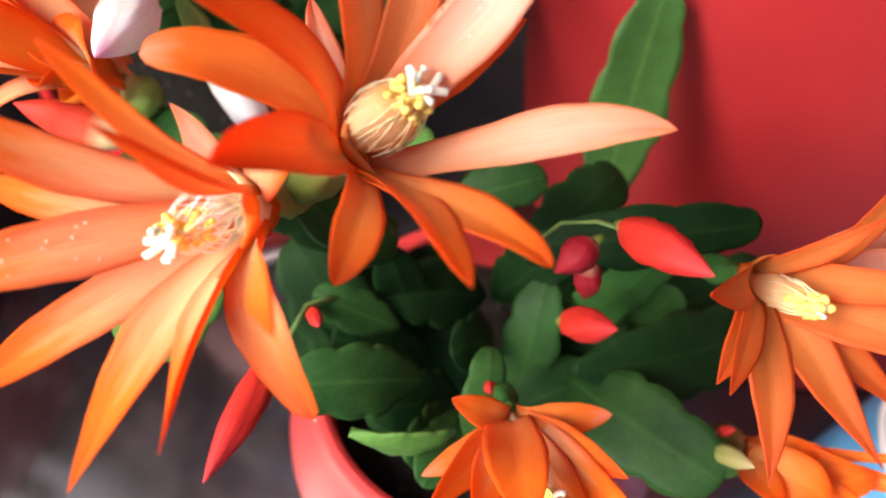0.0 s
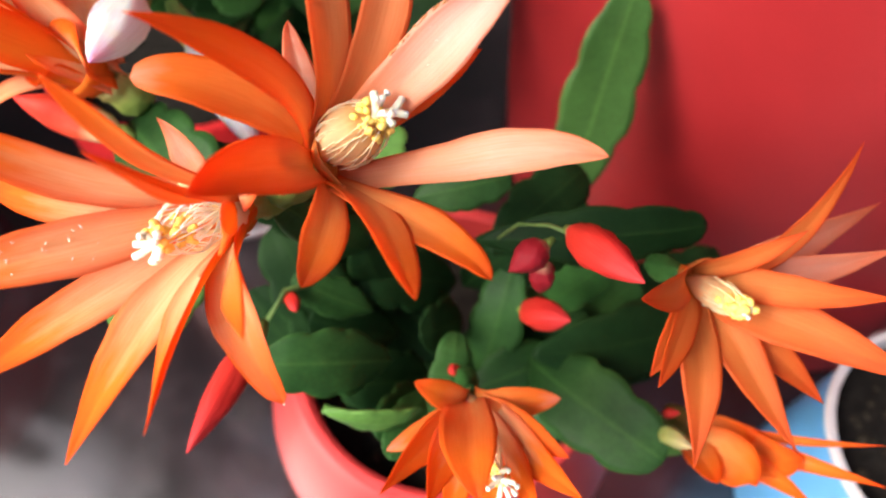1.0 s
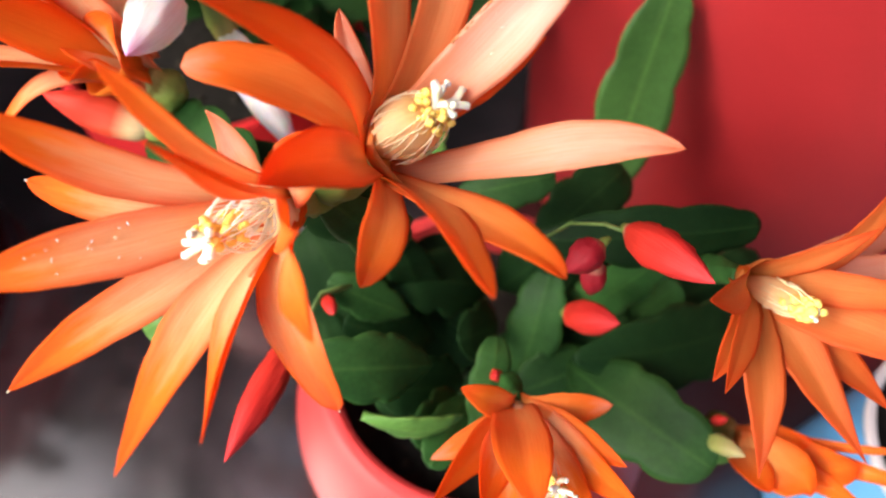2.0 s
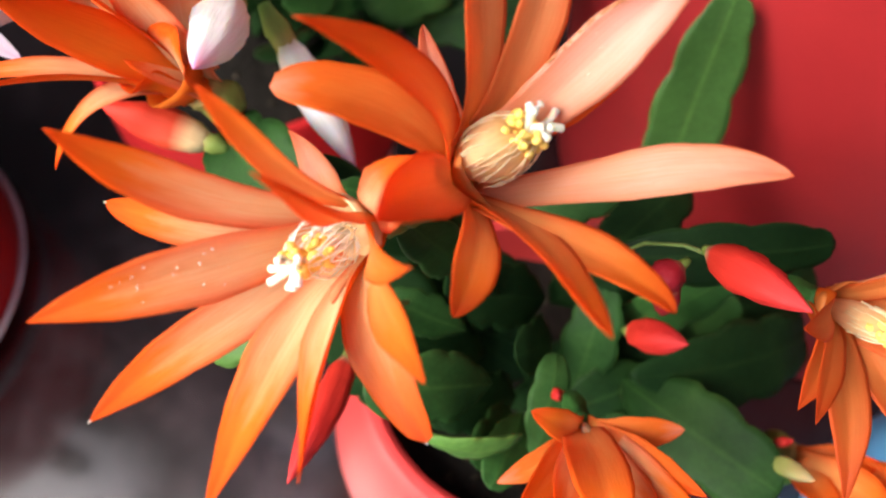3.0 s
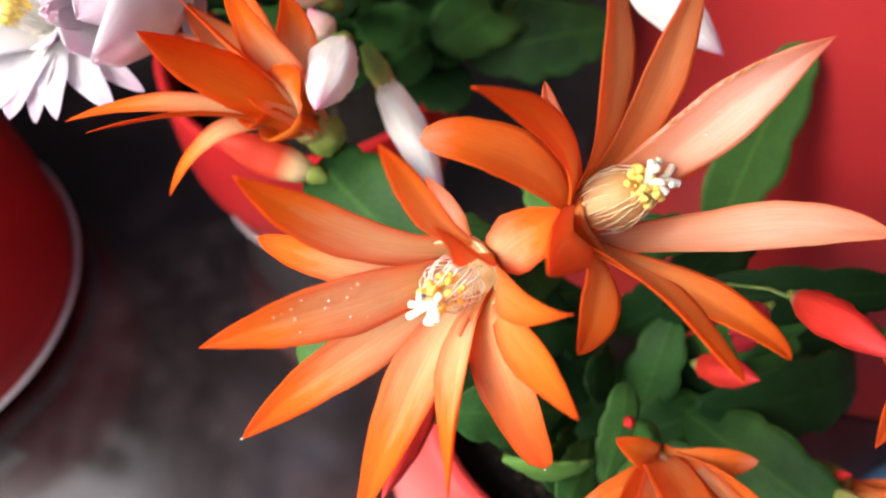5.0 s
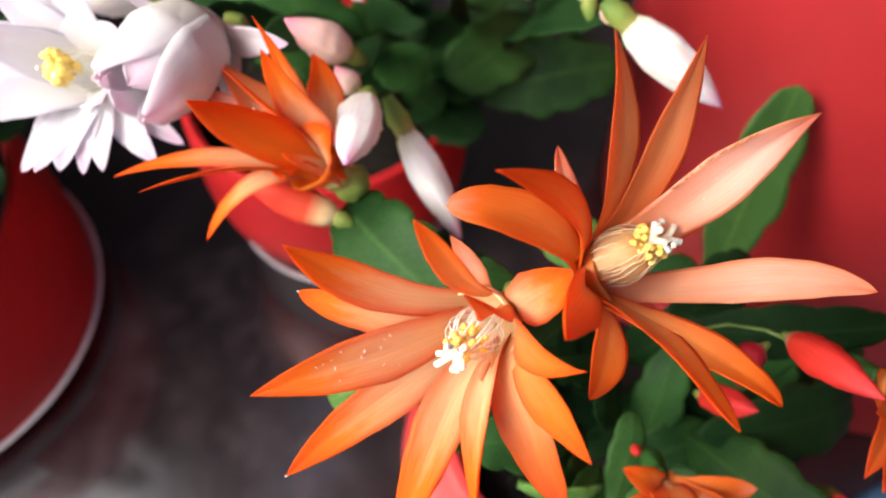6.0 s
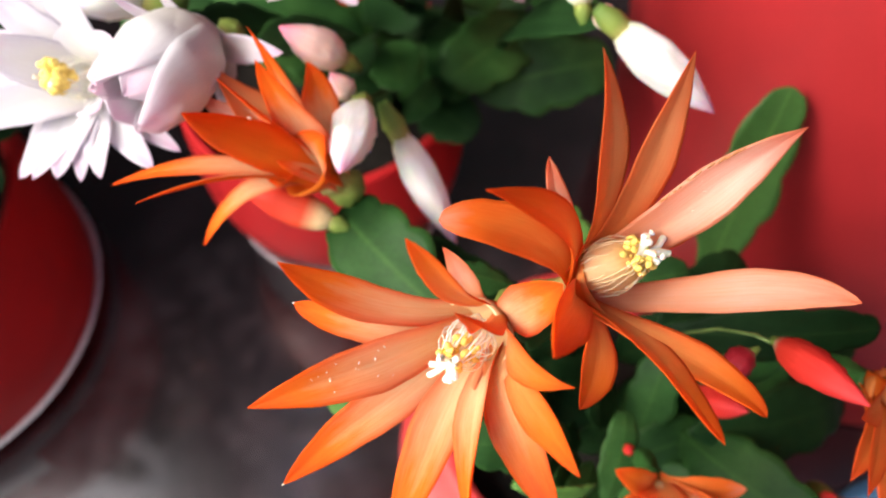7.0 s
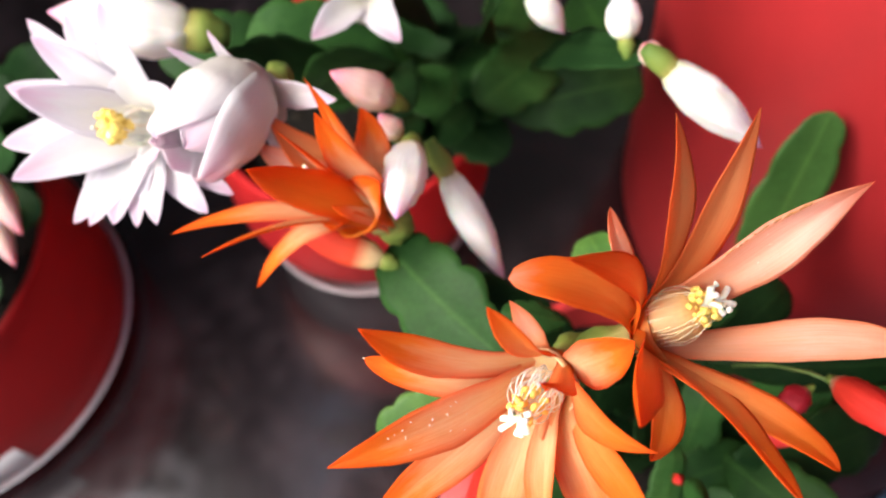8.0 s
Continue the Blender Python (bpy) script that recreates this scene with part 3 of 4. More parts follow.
# ---- pots ----
def soil(centre, radius, z, parent, seed=0, crumbs=60):
    rnd = random.Random(seed)
    verts, faces = [], []
    seg, rings = 48, 10
    verts.append(V(centre[0], centre[1], z + 0.3))
    for k in range(1, rings + 1):
        r = radius * k / rings
        for i in range(seg):
            a = 2 * math.pi * i / seg
            verts.append(V(centre[0] + r * math.cos(a), centre[1] + r * math.sin(a), z + rnd.uniform(-0.12, 0.12) + 0.3 * (1 - k / rings)))
    for i in range(seg):
        faces.append((0, 1 + i, 1 + (i + 1) % seg))
    for k in range(rings - 1):
        for i in range(seg):
            j = (i + 1) % seg
            faces.append((1 + k * seg + i, 1 + (k + 1) * seg + i, 1 + (k + 1) * seg + j, 1 + k * seg + j))
    part("soil", mesh_of("soil", verts, faces, [SOIL]), parent, "damp black potting soil")
    cv, cf = [], []
    for i in range(crumbs):
        a, r = rnd.uniform(0, 6.283), radius * math.sqrt(rnd.random()) * 0.96
        lump(cv, cf, V(centre[0] + r * math.cos(a), centre[1] + r * math.sin(a), z + 0.15), rnd.uniform(0.0008, 0.0028), (rnd.uniform(-1, 1) * 0.004, rnd.uniform(-1, 1) * 0.004, 0.002), rnd)
    part("soil_grit", mesh_of("soil_grit", cv, cf, [CRUMB], smooth=False), parent, "crumbs of bark and earth")["kind"] = "stuff"


def pot(parent, centre, r_mouth, r_belly, r_base, height, m, z0=0.0, belly=0.55):
    """A bell-shaped pot, open at the top: a foot, a belly wider than the mouth, a soft lip and a wall of 4 mm."""
    zb, zt = z0 + height * belly, z0 + height
    prof = [(r_base - 0.3, z0), (r_base, z0 + 0.25)]
    for k in range(1, 9):
        f = k / 8
        prof.append((r_base + (r_belly - r_base) * math.sin(f * math.pi / 2), z0 + 0.25 + (zb - z0 - 0.25) * f))
    for k in range(1, 10):
        f = k / 9
        prof.append((r_belly + (r_mouth + 0.12 - r_belly) * f ** 1.5, zb + (zt - 0.25 - zb) * f))
    prof += [(r_mouth + 0.10, zt - 0.1), (r_mouth, zt), (r_mouth - 0.2, zt), (r_mouth - 0.38, zt - 0.15), (r_mouth - 0.45, zt - 1.2), (r_mouth - 0.4, zt - 3.4)]
    return lathe("pot", prof, centre, [m], parent)


def saucer(parent, centre, r, h, m, base=None):
    prof = [(base or r * 0.72, 0.0), (r - 0.15, h - 0.2), (r, h - 0.05), (r - 0.05, h), (r - 0.25, h - 0.02), (r - 0.45, h - 0.25), ((base or r * 0.72) + 0.1, 0.35)]
    return lathe("saucer", prof, centre, [m], parent, "shallow white plastic saucer")


# large red planter
planter = empty("planter", V(21, 30, 0), "large round red plastic planter standing on the grey floor", "planter")
lathe("body", [(15.4, 0), (15.9, 0.4), (16.3, 6), (16.7, 13.0), (17.1, 15.5), (17.5, 22), (18.0, 31), (18.4, 37), (18.9, 37.1), (18.9, 38.6), (18.6, 38.9), (18.0, 38.6), (17.6, 34.5)],
      (21, 30), [RED_PLASTIC], planter, seg=160)
soil((21, 30), 17.5, 34.5, planter, 5, 120)

# white-flowered plant in the pot behind
white_plant = empty("potted_cactus", V(-11.5, 27.2, 0), "red pot on a deep white saucer with a white-flowered cactus", "potted plant", "potted cacti")
lathe("saucer", [(4.6, 0.0), (5.0, 0.3), (5.6, 1.6), (6.35, 3.2), (6.55, 3.4), (6.5, 3.55), (6.35, 3.5), (6.2, 3.3), (5.4, 1.8), (4.8, 0.6)], (-11.6, 26.7), [WHITE_PLASTIC], white_plant, "deep white plastic saucer")
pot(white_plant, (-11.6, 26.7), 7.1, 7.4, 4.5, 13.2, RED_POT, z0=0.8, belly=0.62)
soil((-11.6, 26.7), 6.7, 11.6, white_plant, 6)

# pot with a paper label
label_plant = empty("potted_cactus", V(-36.7, 17.6, 0), "red pot with a paper label standing on a white saucer", "potted plant", "potted cacti")
saucer(label_plant, (-36.7, 17.6), 11.3, 1.6, WHITE_PLASTIC)
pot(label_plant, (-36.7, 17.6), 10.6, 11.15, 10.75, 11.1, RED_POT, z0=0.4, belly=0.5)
soil((-36.7, 17.6), 10.1, 10.6, label_plant, 7, 140)

# orange-flowered plant, the nearest
orange_plant = empty("potted_cactus", V(1.2, 9.9, 0), "red plastic pot with an orange-flowered holiday cactus in bloom", "potted plant", "potted cacti")
pot(orange_plant, (1.2, 9.9), 5.7, 7.5, 6.6, 15.0, RED_POT_LIT)
soil((1.2, 9.9), 5.3, 12.4, orange_plant, 8)

# small blue pot
blue_pot = empty("flower_pot", V(20.8, 7.3, 0), "small light blue pot with a white rim, filled with dark soil", "flower pot")
lathe("pot", [(4.1, 0), (4.3, 0.2), (4.6, 11.4), (4.6, 11.7), (4.8, 11.75), (4.85, 12.0), (4.75, 12.12), (4.5, 12.1), (4.4, 11.8), (4.2, 10.2)], (20.8, 7.3), [BLUE_PLASTIC, WHITE_PLASTIC], blue_pot,
      slots=[0, 0, 0, 1, 1, 1, 1, 1, 1])
soil((20.8, 7.3), 4.35, 11.2, blue_pot, 9, 90)

# ---- orange flowers ----
OR, WARM, PEACH = [ORANGE_IN, ORANGE_OUT], [ORANGE_WARM, ORANGE_OUT], [PEACH_SHADED, ORANGE_OUT]
AX_A = (-0.45, -0.65, 0.60)
flower(orange_plant, (-3.25, 7.35, 28.75), AX_A, [
    (-7.63, 4.67, 30.58, 0.98, dict(mid=(-5.75, 5.65, 30.2), point=1.1, grains=16)),
    (-7.09, 3.67, 29.1, 0.92, dict(mid=(-5.50, 5.25, 29.0), point=0.9, dry=True)),
    (-5.05, 2.38, 29.5, 0.95, dict(mid=(-4.30, 4.75, 29.25), point=1.05, hook=0.12)),
    (-3.62, 2.64, 30.2, 0.72, dict(mid=(-3.55, 4.9, 29.5), turn=12, point=1.3, fold=0.6, twist=25, peak=0.42)),
    (-2.05, 3.63, 28.55, 0.95, dict(mid=(-2.88, 5.20, 29.35), point=0.40, peak=0.62, hook=0.15, dry=True, skin=ORANGE_SHEEN)),
    (-1.95, 3.57, 31.75, 0.74, dict(skin=ORANGE_WARM, mid=(-2.58, 5.15, 30.4), point=0.9)),
    (-2.13, 4.73, 32.6, 0.74, dict(skin=ORANGE_WARM, mid=(-2.75, 5.75, 30.75), point=1.5, peak=0.36, twist=-30)),
    (-2.14, 6.98, 31.57, 1.02, dict(mid=(-2.72, 6.95, 30.5), point=0.85, peak=0.55, base=0.42)),
    (-4.05, 5.6, 33.2, 0.58, dict(mid=(-3.45, 6.25, 31.3), point=1.1, fold=0.7, turn=30, skin=ORANGE_WARM, back=ORANGE_WARM)),
    (-4.89, 6.81, 33.26, 0.76, dict(mid=(-4.22, 6.9, 31.6), point=0.9, fold=0.45, skin=ORANGE_WARM)),
    (-7.22, 6.95, 30.11, 0.74, dict(mid=(-5.75, 6.75, 29.75), point=0.75, dry=True)),
    (-7.05, 6.63, 32.52, 0.92, dict(mid=(-5.6, 6.85, 30.75), point=1.0)),
    (-4.36, 8.15, 30.53, 0.60, dict(mid=(-3.9, 7.75, 29.9), point=0.9, skin=BLUSH_IN)),
], OR, (-4.15, 5.85, 30.1), 0.50, 44, seed=1, heart=(-3.45, 7.05, 29.15), rise=1.45, flare=0.60, funnel=0.84, root=0.48, face=(-0.35, -0.60, 0.72), tube=THROAT,
    inside=dict(thread=FILAMENT_PALE, reach=(0.45, 0.98), anther=0.00080, lobes=9, star=1.05, stem=0.93, lobe=(0.0028, 0.0046), thick=0.00068, hairs=0.00014), label="wide open orange flower with pale stamens")

flower(orange_plant, (-1.50, 7.98, 29.42), (0.75, 0.05, 0.65), [
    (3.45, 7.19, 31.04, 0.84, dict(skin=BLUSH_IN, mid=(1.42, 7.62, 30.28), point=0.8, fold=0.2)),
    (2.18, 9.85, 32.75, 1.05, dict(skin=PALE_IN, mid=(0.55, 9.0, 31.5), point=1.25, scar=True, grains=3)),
    (0.11, 11.07, 33.26, 0.90, dict(skin=TAN_IN, mid=(-0.45, 9.6, 31.5), base=0.85)),
    (-1.82, 10.05, 34.3, 0.84, dict(skin=TAN_IN, mid=(-1.3, 9.25, 31.9), base=0.85)),
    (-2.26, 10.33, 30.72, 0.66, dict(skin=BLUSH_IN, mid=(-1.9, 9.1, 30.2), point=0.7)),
    (-3.44, 7.40, 33.9, 0.80, dict(mid=(-2.25, 8.1, 31.9), point=1.1, hook=0.25)),
    (-4.32, 8.06, 31.8, 0.98, dict(mid=(-2.95, 8.2, 31.15), point=0.55, hook=0.20, skin=ORANGE_BLUSH)),
    (-2.55, 4.95, 33.25, 0.98, dict(mid=(-2.05, 6.5, 31.5), point=0.85, fold=0.5)),
    (-1.61, 5.22, 29.88, 0.80, dict(mid=(-1.30, 6.2, 30.1), point=0.8, arch=(0.2, 0, 0))),
    (0.35, 4.20, 31.8, 0.82, dict(mid=(-0.2, 5.8, 30.8), point=1.0)),
    (1.48, 4.98, 30.85, 0.88, dict(mid=(0.38, 5.98, 30.6), point=0.8)),
    (1.35, 9.3, 31.2, 0.80, dict(mid=(0.2, 8.9, 30.6))),
], WARM, (-0.42, 8.14, 30.76), 0.54, 64, seed=2, funnel=0.75, root=0.40, rise=0.9, flare=0.45, heart=(-1.55, 8.02, 29.70), face=(0.5, -0.22, 0.82), tube=PEACH_SHADED,
    inside=dict(sheath=SHEATH, star=0.8, lobes=7, reach=(0.72, 1.04), anther=0.00075, start=0.34, stem=0.98, hairs=0.00012, lobe=(0.0034, 0.0050), thick=0.00072), label="wide open orange and peach flower with a dome of filaments")

flower(orange_plant, (-7.8, 12.4, 26.3), (-0.55, -0.15, 0.78), [
    (-10.94, 10.45, 25.55, 0.72, dict(mid=(-9.6, 11.3, 27.0), point=0.8)),
    (-12.55, 10.62, 28.15, 0.62, dict(mid=(-10.2, 11.5, 27.9))),
    (-11.1, 9.28, 29.65, 0.55, dict(mid=(-9.5, 11.0, 28.2))),
    (-10.05, 10.78, 30.95, 1.16, dict(mid=(-8.9, 11.6, 28.7), fold=0.5)),
    (-8.83, 12.52, 30.74, 1.16, dict(mid=(-8.2, 12.5, 28.7), turn=60)),
    (-9.26, 13.65, 30.6, 0.50, dict(mid=(-8.4, 13.0, 28.6), turn=60, point=1.4)),
    (-8.1, 13.9, 29.2, 1.04, dict(mid=(-7.85, 13.3, 28.0), turn=75)),
    (-9.7, 12.1, 30.6, 0.60, dict(turn=30)),
    (-10.6, 13.9, 28.9, 1.22, dict(turn=50, skin=TAN_IN)),
    (-10.9, 13.3, 28.4, 1.10, dict(skin=PALE_IN)),
    (-8.75, 11.35, 27.3, 1.16, dict(point=0.6, fold=0.5)),
    (-7.5, 12.1, 28.6, 1.16, dict(point=0.7, turn=40)),
    (-8.9, 12.0, 28.2, 1.10, dict(point=0.7, fold=0.5)),
], OR, (-9.3, 12.2, 28.7), 0.3, 26, seed=3, funnel=0.82, rise=1.3, flare=0.50, root=0.36, tube_len=1.35, tube_r=0.56, tube=ORANGE_OUT, shape=dict(base=0.85), inside=dict(anther=0.0006, lobes=3, star=0.5), label="orange flower opening towards the light, seen from its side")

flower(orange_plant, (1.55, 5.5, 22.9), (0.05, -0.66, 0.75), [
    (0.25, 5.35, 24.4, 0.72, dict(point=0.7, hook=0.1)),
    (3.68, 5.27, 23.70, 0.80, dict(point=0.75, skin=ORANGE_BLUSH)),
    (-0.47, 4.12, 23.0, 0.70, dict(point=0.8, skin=ORANGE_BLUSH)),
    (-0.45, 2.75, 25.0, 0.85, {}),
    (0.55, 2.45, 25.4, 0.90, dict(skin=ORANGE_IN)),
    (1.55, 2.50, 26.0, 1.25, dict(skin=ORANGE_WARM, mid=(1.42, 3.95, 25.2), point=0.9, fold=0.25, face=(0, -0.4, 0.9), base=0.75)),
    (3.58, 3.6, 24.9, 0.85, dict(point=0.9)),
    (3.75, 2.66, 25.3, 0.95, dict(skin=ORANGE_IN)),
    (2.9, 2.2, 25.2, 0.9, dict(skin=ORANGE_IN)),
    (2.1, 2.2, 24.3, 0.95, dict(skin=ORANGE_IN)),
    (0.9, 2.0, 24.2, 0.95, dict(skin=ORANGE_IN)),
], WARM, (2.1, 3.05, 25.1), 0.3, 30, seed=4, ovary=LEAF, tube_r=0.32, funnel=0.12, root=0.12, rise=0.8, flare=0.38, face=(0, -0.45, 0.9), inside=dict(anther=0.0007), label="half open orange flower low on the plant")

# this flower's petals are darkened by colour to look shaded
flower(orange_plant, (6.5, 7.7, 25.4), (0.3, -0.62, 0.72), [
    (4.55, 5.9, 28.2, 0.82, dict(point=0.8)), (5.2, 5.1, 26.0, 0.80, {}), (5.1, 4.6, 26.8, 0.66, {}), (6.2, 3.4, 25.0, 1.02, dict(point=1.2)),
    (8.6, 3.8, 24.8, 1.05, dict(point=1.35)), (9.5, 5.0, 24.6, 0.95, {}), (10.4, 4.8, 26.8, 1.10, {}), (9.6, 6.1, 28.0, 0.77, {}),
    (10.2, 10.2, 27.5, 0.52, dict(arch=(0.5, -0.4, 0.0))), (11.6, 9.9, 25.4, 0.86, dict(skin=BLUSH_IN)), (11.2, 8.2, 26.2, 0.86, dict(skin=BLUSH_IN)), (8.2, 7.6, 28.0, 0.52, {}),
], PEACH, (7.15, 6.35, 26.75), 0.34, 60, seed=5, ovary=LEAF, tube_r=0.34, funnel=0.62, rise=1.0, flare=0.5, shape=dict(base=0.75), face=(0.1, -0.5, 0.85),
    inside=dict(sheath=SHEATH, start=0.6, anther=0.00095, lobes=5, star=0.6, reach=(0.7, 1.05), lobe=(0.0018, 0.0028), thick=0.0005), label="orange flower with a yellow centre")

flower(orange_plant, (8.6, 5.9, 18.4), (0.25, -0.60, 0.75), [
    (9.15, 3.85, 20.9, 1.35, dict(mid=(9.05, 4.6, 20.3), point=0.55, fold=0.5, back=ORANGE_IN)),
    (8.35, 4.0, 20.4, 0.95, dict(point=0.7)),
    (10.25, 4.45, 21.5, 1.15, dict(mid=(9.75, 5.0, 20.2), point=0.6, fold=0.5)),
    (9.6, 5.4, 20.6, 1.0, dict(point=0.7)),
    (11.58, 4.44, 23.1, 0.34, {}),
    (11.5, 3.50, 22.85, 0.62, dict(skin=ORANGE_IN)),
    (10.3, 3.2, 21.6, 0.75, dict(skin=ORANGE_IN)),
], WARM, None, seed=6, funnel=0.4, root=0.2, rise=0.9, flare=0.5, face=(-0.1, -0.5, 0.85), label="orange flower just opening near the pot rim")

# ---- orange plant: red buds ----
def bud(plant, foot, tip, radius, m, label, calyx=1.0, seed=0, ribs=4):
    b = spindle("bud", foot, tip, radius, [m], plant, label, ribs=ribs, rib=0.09, seed=seed, seg=30)
    if calyx:
        f, t = Vector(foot), Vector(tip)
        d = (t - f).normalized()
        spindle("calyx", tuple(f - d * 0.55 * calyx), tuple(f + d * 0.25 * calyx), radius * 0.5 * calyx ** 0.5, [OVARY], b, profile=[(0, 0.5), (0.5, 1.0), (1, 0.85)], ribs=5, rib=0.1, seed=seed, seg=12, rings=6)
    return b


bud(orange_plant, (3.5, 7.9, 27.2), (4.5, 6.0, 28.7), 0.44, RED_BUD, "pointed closed red bud", 0.4, seed=1)
bud(orange_plant, (3.1, 8.3, 21.9), (4.1, 7.4, 23.4), 0.46, RED_BUD, "small closed red bud", 0.45, seed=2)
# this bud and the next are painted as if shaded
bud(orange_plant, (3.01, 7.78, 26.8), (2.2, 7.19, 26.6), 0.36, SHADED_RED_BUD, "small red bud with shade put into its dark colour", 0.4, seed=3)
bud(orange_plant, (3.11, 7.92, 25.6), (3.16, 7.61, 24.6), 0.32, SHADED_RED_BUD, "small red bud with shade put into its dark colour", 0.4, seed=4)
bud(orange_plant, (1.2, 6.7, 21.4), (1.15, 6.5, 22.0), 0.17, RED_BUD, "tiny new red bud", 0, seed=5)
bud(orange_plant, (-4.1, 7.2, 22.3), (-5.1, 3.9, 23.3), 0.45, RED_BUD, "long pointed red bud hanging over the pot", seed=6)
bud(orange_plant, (-7.6, 11.6, 25.2), (-10.3, 12.3, 25.7), 0.54, ORANGE_BUD, "orange-red bud with a cream base", 0.9, seed=7)
bud(orange_plant, (-3.3, 8.4, 22.4), (-3.0, 7.7, 22.9), 0.2, RED_BUD, "small curled red bud", 0.6, seed=8)
bud(orange_plant, (6.95, 5.45, 20.3), (7.45, 4.7, 21.4), 0.27, GREEN_BUD, "small pale green and cream bud", seed=9)
bud(orange_plant, (7.15, 5.95, 20.1), (7.6, 5.95, 20.35), 0.15, RED_BUD, "tiny new red bud", 0, seed=10)

